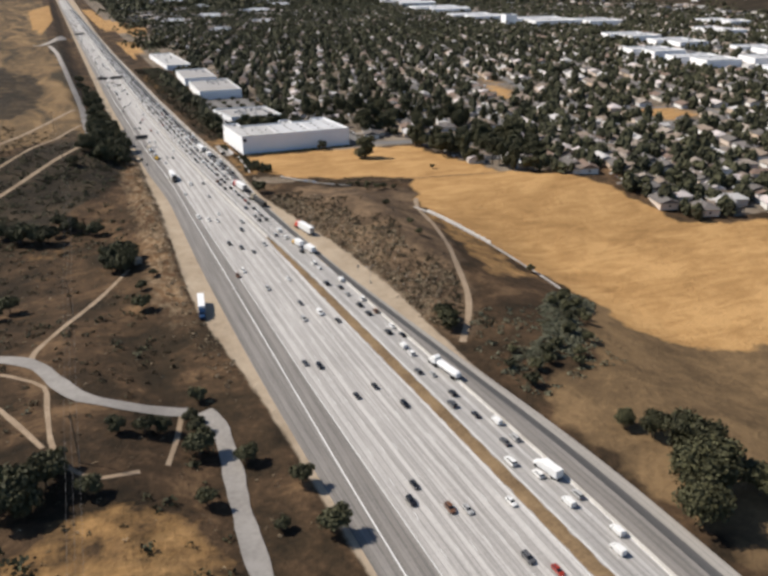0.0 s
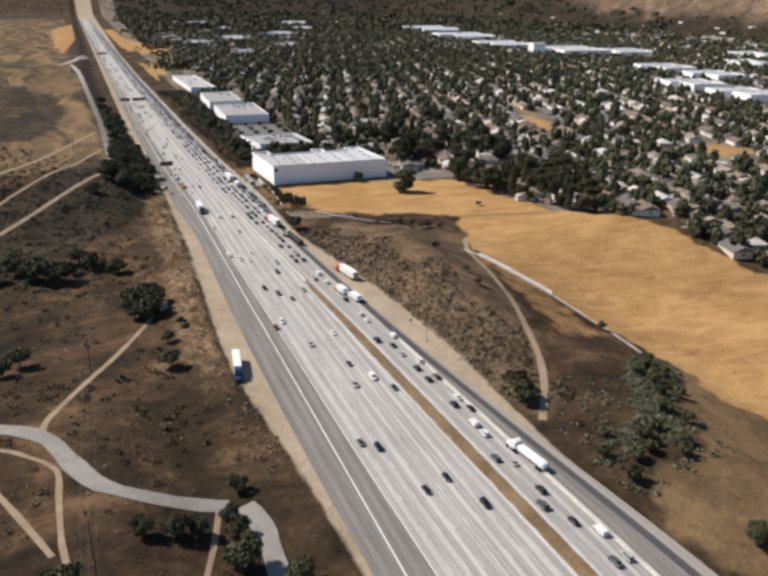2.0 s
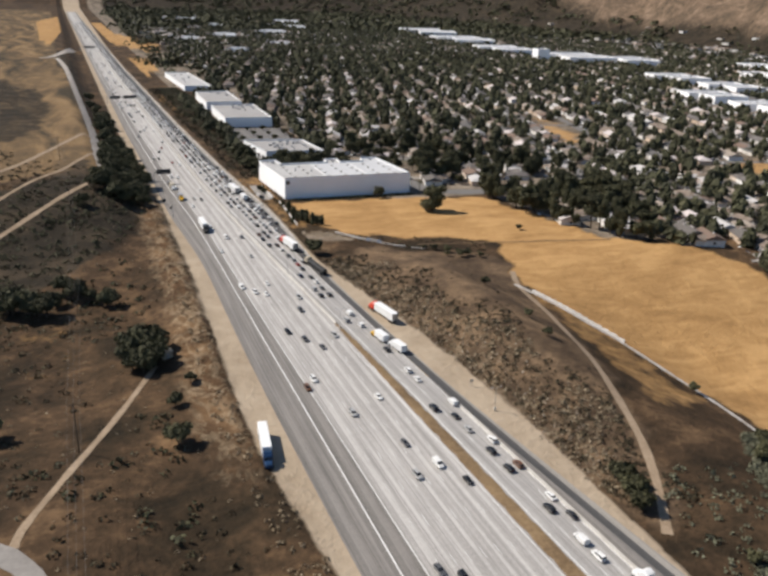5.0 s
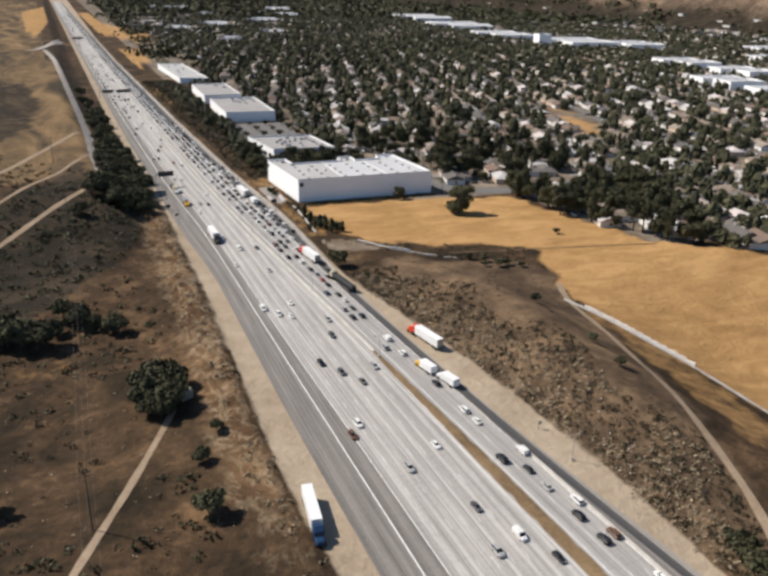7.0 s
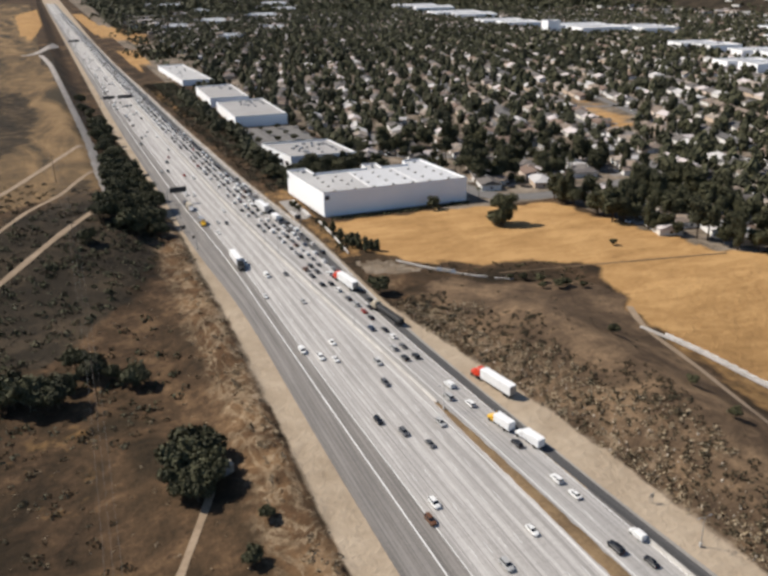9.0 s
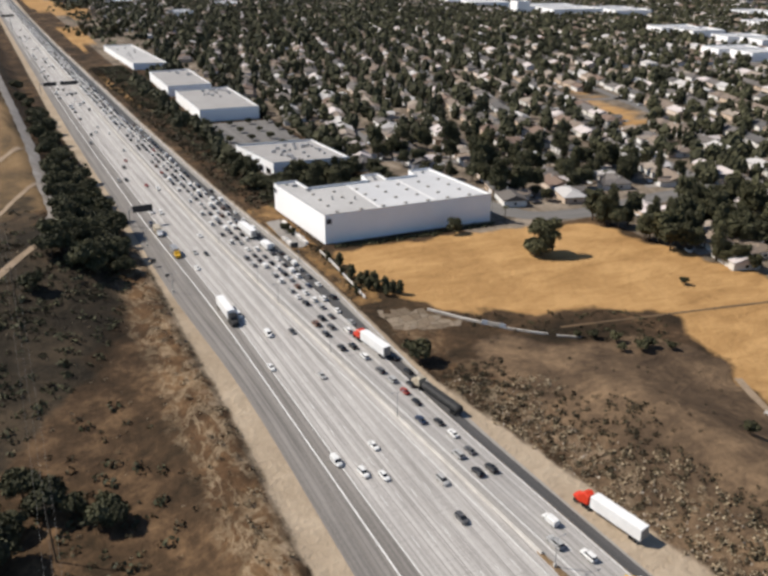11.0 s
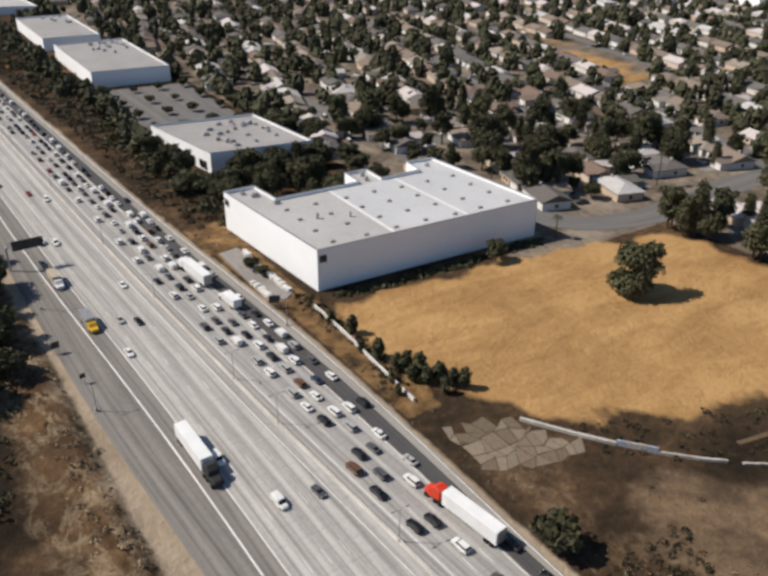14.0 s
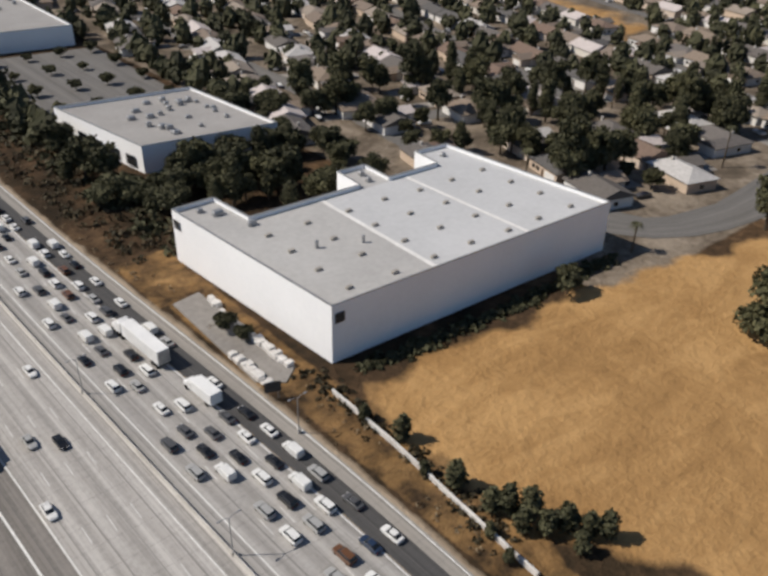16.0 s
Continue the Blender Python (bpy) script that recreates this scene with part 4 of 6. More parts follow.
# ---------------------------------------------------------------- foliage
def heart(b, rng, x, y, z, r, tall):
    """The dense inside of a clump of foliage, uneven all over."""
    rows = []
    for t in (0.12, 0.35, 0.62, 0.88):
        rows.append([(x + k * math.sin(math.pi * t) * math.cos(a), y + k * math.sin(math.pi * t) * math.sin(a), z - k * tall * math.cos(math.pi * t))
                     for a, k in ((i * 1.0472 + t * 2, r * rng.uniform(0.75, 1.15)) for i in range(6))])
    b.rings(rows)


def crown_mesh(name, rng, blobs, leaves, size, mat, squash=0.8):
    """A crown of many small leaf cards round uneven clumps: blobs are (x, y, z, radius)."""
    b = Builder()
    tot = sum(r * r for *_, r in blobs)
    for x, y, z, r in blobs:
        heart(b, rng, x, y, z, r * 0.74, squash)
        for _ in range(int(leaves * r * r / tot)):
            u = Vector((rng.gauss(0, 1), rng.gauss(0, 1), rng.gauss(0, 1))).normalized()
            if u.z < -0.5:
                u.z *= -0.6
            k = r * rng.uniform(0.62, 1.18)
            p = Vector((x + u.x * k, y + u.y * k, z + u.z * k * squash))
            nrm = (u + 0.7 * Vector((rng.gauss(0, 1), rng.gauss(0, 1), rng.gauss(0, 1)))).normalized()
            a = nrm.orthogonal().normalized()
            a = (Matrix.Rotation(rng.uniform(0, 6.28), 3, nrm) @ a)
            c = nrm.cross(a)
            s = size * rng.uniform(0.6, 1.35)
            b.add([tuple(p - a * s - c * s * 0.4), tuple(p + a * s * 0.2 - c * s * 0.8), tuple(p + a * s + c * s * 0.3), tuple(p - a * s * 0.1 + c * s * 0.8)], [(0, 1, 2, 3)])
    return b.mesh(name, mat)


def round_blobs(rng, h, r, n, low=0.42):
    out = [(0, 0, h * 0.62, r * 0.62)]
    for i in range(n):
        a = 6.283 * i / n + rng.uniform(-0.4, 0.4)
        k = r * rng.uniform(0.35, 0.66)
        out.append((k * math.cos(a), k * math.sin(a), h * rng.uniform(low, 0.82), r * rng.uniform(0.32, 0.5)))
    return out


def tree_template(name, rng, h, r, leaves, size, mat, label, category="tree", clumps=8, tall=False, low=0.42):
    e = thing(name, None, label, category)
    if tall:
        blobs = [(rng.uniform(-0.2, 0.2) * r, rng.uniform(-0.2, 0.2) * r, h * (0.2 + 0.75 * i / clumps), r * (1.0 - 0.6 * abs(i / clumps - 0.35))) for i in range(clumps)]
    else:
        blobs = round_blobs(rng, h, r, clumps, low)
    t = Builder()
    t.tube([(0, 0, -0.6), (0.05 * r, 0, h * 0.2), (-0.03 * r, 0.05 * r, h * 0.45), (0, 0, h * 0.72)], [h * 0.035, h * 0.026, h * 0.018, h * 0.006], 7)
    for x, y, z, q in blobs[1:6]:
        t.tube([(0, 0, h * 0.3), (x * 0.5, y * 0.5, (h * 0.3 + z) / 2), (x, y, z)], [h * 0.014, h * 0.009, h * 0.003], 5)
    part("trunk", t, BARK, e)
    part("crown", crown_mesh("crown", rng, blobs, leaves, size, mat), mat, e)
    return e


TOWN_TREES = [tree_template("tree", random.Random(20 + i), h, r, 1500, s * 0.58, m, "dark green broad tree between the houses", clumps=c + 4, tall=t)
              for i, (h, r, s, m, c, t) in enumerate([(10, 5.2, 0.75, LEAF, 8, False), (8, 4.2, 0.65, LEAF, 7, False), (12, 6.0, 0.85, LEAF_OAK, 9, False),
                                                     (13, 2.6, 0.6, LEAF, 7, True), (7, 3.6, 0.6, LEAF_OAK, 6, False), (15, 5.0, 0.8, LEAF, 9, False)])]
PLACED = set()


def plant(tpl, x, y, scale=1.0, turn=0.0, label="", group="", z=None, sz=None):
    m = pose(x, y, zat(x, y) if z is None else z, 0, 0, turn)
    if tpl not in PLACED:
        PLACED.add(tpl)
        ob = tpl
    else:
        ob = copy_thing(tpl, m)
    ob.matrix_world = m @ Matrix.Diagonal((scale, scale, sz or scale, 1))
    if label:
        ob["label"] = label
    if group:
        ob["group"] = group
    return ob


FIELD_TREE = tree_template("tree", random.Random(41), 17, 6.8, 5200, 0.5, LEAF_OAK, "large dark evergreen tree standing alone in the golden field", clumps=16, low=0.14)
plant(FIELD_TREE, 73.5, -47.5, 1.0, 20)
OAK = tree_template("oak_tree", random.Random(42), 12, 8.0, 5000, 0.42, LEAF_OAK, "broad grey-green oak at the edge of the field", clumps=13)
for x, y, s in ((26, -424, 1.25), (18, -432, 1.0), (33, -412, 1.1), (31, -398, 0.6), (38, -430, 0.8), (27, -391, 0.45)):
    plant(OAK, x, y, s, x * 40, group="oaks at the field's edge")
SCRUB_TREE = tree_template("shrub_tree", random.Random(43), 7.0, 4.2, 2300, 0.36, LEAF, "dark green shrubby tree in the dry scrub", clumps=9)
for x, y, s in ((-95, -193, 1.35), (-98, -201, 1.05), (-93, -251, 0.95), (-131, -137, 1.2), (-112, -127, 0.8), (-104, -134, 0.9), (-140, -132, 1.3), (-125, -128, 0.9), (-88, -360, 1.1), (-87, -348, 0.7), (-108, -347, 0.7), (-101, -348, 0.75), (-96, -347, 0.7), (-84, -330, 0.7), (-77, -368, 0.8), (-66, -383, 0.8), (-130, -377, 1.1), (-90, -383, 0.7), (-116, -375, 0.8),
                (-96, -181, 1.45), (-99, -189, 1.6), (-93, -187, 1.3), (-101, -196, 1.2), (-95, -198, 1.3), (-136, -134, 1.6), (-128, -137, 1.4), (-142, -130, 1.5), (-117, -124, 1.2), (-122, -117, 1.2), (-106, -133, 1.0), (-85, -217, 0.5),
                (-64, -404, 1.0), (-124, -361, 0.9), (-141, -233, 1.1), (-146, -240, 0.9), (-126, -368, 1.4), (-133, -376, 1.6), (-140, -366, 1.3), (-88, -342, 0.6),
                (-80, 41, 1.3), (-79, 20, 1.2), (-80, 0, 1.1), (-82, 62, 1.2), (-79, 85, 1.1), (-80, 110, 1.3), (-79, 135, 1.2), (-83, 160, 1.1), (-85, 190, 1.2), (-87, 230, 1.2), (-90, 270, 1.2),
                (-92, 310, 1.1), (-96, 370, 1.2), (-96, 430, 1.3), (-89, 25, 1.1), (-90, -5, 1.0), (-100, 5, 1.1), (-112, -20, 1.0), (-150, -120, 1.2), (-160, -128, 1.3), (-91, -229, 0.6), (-75, -398, 0.5)):
    plant(SCRUB_TREE, x, y, s, x * 31 + y, group="scrub trees")
canopy_rng = random.Random(91)
spots = []
while len(spots) < 85:
    p = (canopy_rng.uniform(-108, -72), canopy_rng.uniform(-40, 380) if len(spots) > 48 else canopy_rng.uniform(-40, 120))
    if inside(CANOPY, np.array([p[0]]), np.array([p[1]]))[0] and all(math.hypot(p[0] - a, p[1] - b) > 3.2 for a, b in spots):
        spots.append(p)
        plant(SCRUB_TREE, *p, canopy_rng.uniform(0.8, 1.5), canopy_rng.uniform(0, 360), group="scrub trees")
BUSH = tree_template("bush", random.Random(44), 3.4, 2.6, 640, 0.33, LEAF_OAK, "dark rounded bush on the dry slope", "bush", 6)
for x, y, s in ((9, -311, 1.7), (10, -305, 1.6), (8, -316, 1.4), (36, -355, 1.0), (15, -360, 1.2), (52, -128, 1.0), (46, -126, 0.7), (37, -180, 0.9), (35, -217, 0.8), (31, -236, 0.8), (-12, -104, 1.9),
                (102, -95, 0.8), (66, -300, 1.3), (70, -304, 1.2), (60, -312, 1.2), (54, -322, 1.1), (46, -334, 1.2), (72, -292, 1.1), (62, -322, 1.0), (36, -342, 1.0), (50, -340, 1.0), (77, -258, 0.9), (58, -305, 1.0),
                (44, -115, 0.8), (49, -120, 0.9), (56, -127, 0.9), (61, -131, 0.7), (40, -112, 0.6), (28, -350, 1.0), (20, -340, 0.8), (64, -316, 1.0), (40, -350, 1.0), (-10, 22, 1.1), (-9, 17, 0.9), (30, -345, 1.2), (22, -352, 1.1), (14, -348, 0.9)):
    plant(BUSH, x, y, s, x * 17 + y, group="bushes on the slope")
HEDGE = tree_template("cypress_shrub", random.Random(45), 5.5, 1.5, 480, 0.34, LEAF, "dark upright shrub along the edge of the field", "shrub", 6, True)
for x, y, s in ((-4.0, -24, 0.9), (-4.8, -37, 0.95), (-4.2, -44, 0.85), (-2.6, -46, 1.0), (-0.5, -48.5, 1.05), (-3.6, -49.5, 0.8), (1.5, -53, 0.95), (-1, -52, 0.8), (3, -56, 0.85), (5, -58, 0.9), (0.2, -57, 0.7), (-6.4, -32, 0.5), (-5.5, -16, 0.6),
                (-7.5, -47, 0.5), (-9, -52, 0.5)):
    plant(HEDGE, x, y, s * 1.1, x * 50, group="shrubs along the field")
WALL_TREE = tree_template("tree", random.Random(46), 7.5, 3.6, 1000, 0.45, LEAF, "dark bushy tree beside the warehouse's shaded wall", clumps=8)
plant(WALL_TREE, 54.5, -11.5)


def brush_row(name, pts, mat, n, spread, size, label, category, seed):
    """Low uneven growth that nobody could count."""
    rng = random.Random(seed)
    b = Builder()
    for _ in range(n):
        i = rng.randrange(len(pts) - 1)
        t = rng.random()
        x = pts[i][0] + (pts[i + 1][0] - pts[i][0]) * t + rng.gauss(0, spread)
        y = pts[i][1] + (pts[i + 1][1] - pts[i][1]) * t + rng.gauss(0, spread)
        clump(b, rng, x, y, rng.uniform(0.5, 1.3) * size, 14)
    return tagged(part(name, b, mat), label, category, kind="stuff")


def clump(b, rng, x, y, r, n, z=None, tall=0.75, leaf=1.0, dense=False):
    z = zat(x, y) if z is None else z
    if dense:
        heart(b, rng, x, y, z + r * tall * 0.2, r * 0.8, tall)
    for _ in range(n):
        u = Vector((rng.gauss(0, 1), rng.gauss(0, 1), abs(rng.gauss(0, 1)))).normalized()
        k = r * rng.uniform(0.6, 1.05)
        p = Vector((x + u.x * k, y + u.y * k, z + u.z * k * tall))
        nrm = (u + 0.6 * Vector((rng.gauss(0, 1), rng.gauss(0, 1), rng.gauss(0, 1)))).normalized()
        a = Matrix.Rotation(rng.uniform(0, 6.28), 3, nrm) @ nrm.orthogonal().normalized()
        c = nrm.cross(a)
        s = r * leaf * rng.uniform(0.28, 0.55)
        b.add([tuple(p - a * s - c * s * 0.5), tuple(p + a * s * 0.3 - c * s * 0.8), tuple(p + a * s + c * s * 0.4), tuple(p - a * s * 0.2 + c * s * 0.8)], [(0, 1, 2, 3)])


brush_row("hedge_growth", [(3, -5), (40, -8), (76, -8)], LEAF, 300, 0.9, 1.1, "dark low growth along the foot of the shaded wall", "undergrowth", 3)
brush_row("hedge_growth", [(-6, 2), (-4, -14), (-5, -34), (-7, -50)], LEAF_DRY, 160, 1.4, 0.7, "dry weeds along the low wall", "undergrowth", 4)


def scatter(name, box, n, mat, rmin, rmax, label, category, seed, keep, leaves=15, leaf=0.62):
    rng = random.Random(seed)
    b = Builder()
    xs = np.array([rng.uniform(box[0], box[2]) for _ in range(n)])
    ys = np.array([rng.uniform(box[1], box[3]) for _ in range(n)])
    ok = keep(xs, ys) & off_ways(xs, ys)
    zs = ground_z(xs, ys)
    for x, y, z in zip(xs[ok], ys[ok], zs[ok]):
        clump(b, rng, float(x), float(y), rng.uniform(rmin, rmax), leaves, float(z), 0.75, leaf)
    return tagged(part(name, b, mat), label, category, kind="stuff")


scatter("scrub", (-230, -470, -58, 60), 1900, LEAF_DRY, 0.5, 1.7, "low grey-brown scrub over the dry land", "scrub", 11, lambda x, y: (SAND_W(y) - x > 6) & (np.sin(x * 0.05 + 2) + np.sin(y * 0.037) + 0.6 * np.sin((x + y) * 0.11) > -0.1))
scatter("scrub", (-240, -470, -66, -40), 1500, LEAF_GREY, 0.4, 1.5, "grey-green low sage in patches over the scrub", "scrub", 25, lambda x, y: (SAND_W(y) - x > 14) & (np.sin(x * 0.09 + 1) + np.sin(y * 0.07) + 0.7 * np.sin((x - y) * 0.05) > 0.5), 10)
scatter("scrub", (-240, -470, -66, 40), 1100, LEAF_PALE, 0.3, 0.9, "straw-coloured dry weeds over the scrub", "scrub", 26, lambda x, y: (SAND_W(y) - x > 5), 8)
scatter("scrub", (-170, -470, -62, -60), 700, LEAF, 0.9, 2.6, "dark green chaparral clumps in the scrub", "scrub", 12, lambda x, y: (SAND_W(y) - x > 20) & (np.sin(x * 0.06) + np.sin(y * 0.045 + 1) + 0.5 * np.sin(x * 0.17 + y * 0.13) > 0.2))
scatter("scrub", (-230, -110, -74, 440), 1500, LEAF, 0.9, 2.4, "dense dark chaparral filling the ravine", "scrub", 13, lambda x, y: inside(RAVINE, x, y))
scatter("scrub", (-190, -150, -80, 20), 950, LEAF, 0.7, 2.3, "dark chaparral in the hollow beside the freeway", "scrub", 29, lambda x, y: inside(HOLLOW, x, y))
scatter("scrub", (-230, -60, -74, 440), 1900, LEAF_DRY, 0.8, 2.0, "dry brush on the hill's foot", "scrub", 14, lambda x, y: inside(RAVINE, x, y) | inside(DARK_W2, x, y))
scatter("scrub", (-20, -345, 80, -70), 260, LEAF_DRY, 0.3, 0.9, "sparse brown brush on the burnt slope", "scrub", 15, lambda x, y: inside(BURNT, x, y))
scatter("roadside_brush", (-84, -330, -60, 120), 1100, LEAF_PALE, 0.4, 1.3, "pale dry brush along the cut beside the road", "scrub", 16, lambda x, y: (SAND_W(y) - x > 0.6) & (SAND_W(y) - x < 9))
scatter("roadside_brush", (-14, -310, 34, -105), 4600, LEAF_PALE, 0.3, 1.25, "pale dry brush on the rocky slope", "scrub", 17, lambda x, y: (x - SAND_E(y) > 0.6) & (x - SAND_E(y) < 17 + 6 * np.sin(y * 0.13) + 5 * np.sin(x * 0.31 + y * 0.07)) & (y < -114), 11)
scatter("scrub", (-14, -318, 34, -105), 2600, LEAF_DRY, 0.4, 1.3, "dark dry brush between the rocks of the slope", "scrub", 27, lambda x, y: (x - SAND_E(y) > 2) & (x - SAND_E(y) < 24 + 5 * np.sin(y * 0.11)) & (y < -112))
scatter("scrub", (4, -440, 70, -300), 800, LEAF_GREY, 0.5, 1.7, "grey-green brush at the foot of the slope", "scrub", 18, lambda x, y: (x - SAND_E(y) > 7) & (x - SAND_E(y) < 52) & (y < -298 - 0.2 * x) & (y > -372 + 0.3 * x))
scatter("roadside_brush", (-30, -120, 0, 560), 1300, LEAF_PALE, 0.3, 0.8, "dry weeds between the road and the warehouses", "scrub", 19, lambda x, y: (x - SAND_E(y) > 1) & (x - SAND_E(y) < 9))
scatter("embankment_shrubs", (-26, 58, 10, 560), 2000, LEAF_DRY, 0.9, 2.4, "olive shrubs on the bank above the freeway", "shrubs", 20, lambda x, y: (x - SAND_E(y) > 5) & (x < 6))
scatter("embankment_shrubs", (-26, 58, 12, 560), 1000, LEAF, 1.3, 3.0, "dark trees and shrubs on the bank above the freeway", "shrubs", 21, lambda x, y: (x - SAND_E(y) > 14) & (x < 6), 22)


THICKET = [(68, -288), (82, -286), (86, -294), (72, -311), (60, -317), (55, -331), (41, -348), (27, -349), (13, -352), (17, -344), (35, -334), (52, -306)]
scatter("thicket", (5, -356, 90, -286), 2600, LEAF_GREY, 0.8, 1.9, "dense grey-green thicket at the foot of the burnt slope", "thicket", 22, lambda x, y: inside(THICKET, x, y), 44, 0.4)
scatter("thicket", (5, -356, 90, -286), 130, LEAF_OAK, 0.8, 1.6, "dark brush in the thicket by the field", "thicket", 23, lambda x, y: inside(THICKET, x, y), 14)
scatter("scrub", (0, -135, 80, -84), 160, LEAF_OAK, 0.5, 1.3, "dark brush along the channel wall", "scrub", 24, lambda x, y: inside([(30, -92), (52, -97), (74, -104), (70, -132), (44, -118), (36, -108)], x, y))
scatter("scrub", (0, -125, 80, -72), 420, LEAF_DRY, 0.4, 1.2, "brown brush between the channel wall and the field", "scrub", 28, lambda x, y: inside([(8, -74), (25, -86), (51, -96), (79, -110), (70, -124), (44, -118), (30, -106), (14, -90)], x, y))


def rocks():
    rng = random.Random(8)
    b = Builder()
    for _ in range(520):
        y = rng.uniform(-300, -118)
        x = float(SAND_E(y)) + abs(rng.gauss(6, 4)) + 0.6
        r = rng.uniform(0.12, 0.45)
        z = zat(x, y)
        k = [(math.cos(a) * r * rng.uniform(0.6, 1.1), math.sin(a) * r * rng.uniform(0.6, 1.1)) for a in (0, 1.2, 2.6, 3.7, 5.1)]
        b.rings([[(x + u, y + v, z - 0.2) for u, v in k], [(x + u * 0.9, y + v * 0.9, z + r * 0.5) for u, v in k], [(x + u * 0.4, y + v * 0.4, z + r * 0.8) for u, v in k]])
    return tagged(part("rocks", b, STONE), "pale broken rocks strewn on the cut slope", "rocks", kind="stuff")


rocks()


# ---------------------------------------------------------------- houses
def hip_roof(b, w, d, z, h, over=0.5, gable=False):
    x, y = w / 2 + over, d / 2 + over
    k = 0 if gable else min(x, y) * 0.9
    v = [(-x, -y, z), (x, -y, z), (x, y, z), (-x, y, z), (-x + k, 0, z + h), (x - k, 0, z + h)]
    u = [(p, q, r - 0.18) for p, q, r in v[:4]]
    b.add(v + u, [(0, 1, 5, 4), (1, 2, 5), (2, 3, 4, 5), (3, 0, 4), (9, 8, 7, 6), (0, 6, 7, 1), (1, 7, 8, 2), (2, 8, 9, 3), (3, 9, 6, 0)])


def house_template(w, d, h, rise, gable, wing):
    e = thing("house", None, "single-storey stucco house with a shingle roof among trees", "house", "houses of the town")
    b = Builder()
    b.box(-w / 2, -d / 2, -0.8, w / 2, d / 2, h)
    part("wall", b, HOUSE_WALL, e)
    r = Builder()
    hip_roof(r, w, d, h, rise, 0.55, gable)
    roof = part("roof", r, HOUSE_ROOF, e)
    c = Builder()
    c.box(w * 0.2, 0.4, h + rise * 0.3, w * 0.2 + 0.8, 1.1, h + rise + 0.7, 0.08)
    part("chimney", c, BARRIER, roof)
    if wing:
        b = Builder()
        b.box(w / 2 - 6.6, -d / 2 - 4.6, -0.8, w / 2 - 0.2, -d / 2 - 0.02, h - 0.2)
        part("garage_wall", b, HOUSE_WALL, e)
        r = Builder()
        hip_roof(r, 6.6, 7.5, h - 0.1, rise * 0.7, 0.4, True)
        g = part("garage_roof", r, HOUSE_ROOF, e)
        g.matrix_local = pose(w / 2 - 3.4, -d / 2 - 1.4, 0, 0, 0, 90)
    y = -d / 2 - (4.6 if wing else 0) - 0.08
    b = Builder()
    b.box(w / 2 - 5.9, y, 0, w / 2 - 1.0, y + 0.07, 2.2, 0.03)
    part("garage_door", b, GARAGE, e)
    b = Builder()
    b.box(-0.5, -d / 2 - 0.08, 0, 0.5, -d / 2 - 0.01, 2.1, 0.03)
    part("door", b, DOOR, e)
    b = Builder()
    b.box(w / 2 - 6.2, y - 6.5, -0.5, w / 2 - 0.8, y - 0.05, 0.09, 0.04)
    part("driveway", b, PATHWAY, e)
    if gable:
        b = Builder()
        for s in (-1, 1):
            b.add([(s * w / 2, -d / 2, h), (s * w / 2, d / 2, h), (s * w / 2, 0, h + rise * 0.9)], [(0, 1, 2)])
        part("gable", b, HOUSE_WALL, e)
    for x in (-w * 0.34, -w * 0.18):
        b = Builder()
        b.box(x - 0.8, -d / 2 - 0.06, 0.9, x + 0.8, -d / 2 - 0.01, 2.1, 0.03)
        part("window", b, GLASS_DARK, e)
    for s in (-1, 1):
        b = Builder()
        x = s * w / 2
        b.box(min(x, x + s * 0.06), -0.7, 0.9, max(x, x + s * 0.06), 0.7, 2.1, 0.02)
        part("window", b, GLASS_DARK, e)
    return e


HOUSES = [house_template(16, 11, 3.3, 2.3, True, True), house_template(15, 10, 3.2, 2.1, True, False), house_template(17, 10.5, 3.3, 2.1, False, True), house_template(14, 12, 3.3, 2.5, False, False)]
A0 = math.degrees(math.atan2(-0.28, 0.96))
TOWN = [(84, 22), (108, 2), (150, 0), (188, 2), (215, -10), (208, -22), (128, -26), (132, -80), (142, -116), (184, -146), (200, -216), (245, -228), (430, -255), (760, -240), (1000, 100), (1250, 900), (1000, 2300), (100, 2300), (70, 1000), (66, 460), (70, 300), (66, 180), (60, 150), (62, 90), (78, 60)]
BARE = LOTS + [[(80, -14), (80, 46), (96, 46), (98, 18), (112, 1), (196, 2), (212, -12), (190, -20), (130, -24), (100, -20)]]


def free(x, y, pad=0.0):
    p, q = np.array([x]), np.array([y])
    if not inside(TOWN, p, q)[0]:
        return False
    if any(inside(a, p, q)[0] for a in BARE):
        return False
    for sx, sy, w, d, _ in SHOPS:
        if abs(x - sx) < d / 2 + 14 + pad and abs(y - sy) < w / 2 + 14 + pad:
            return False
    return True


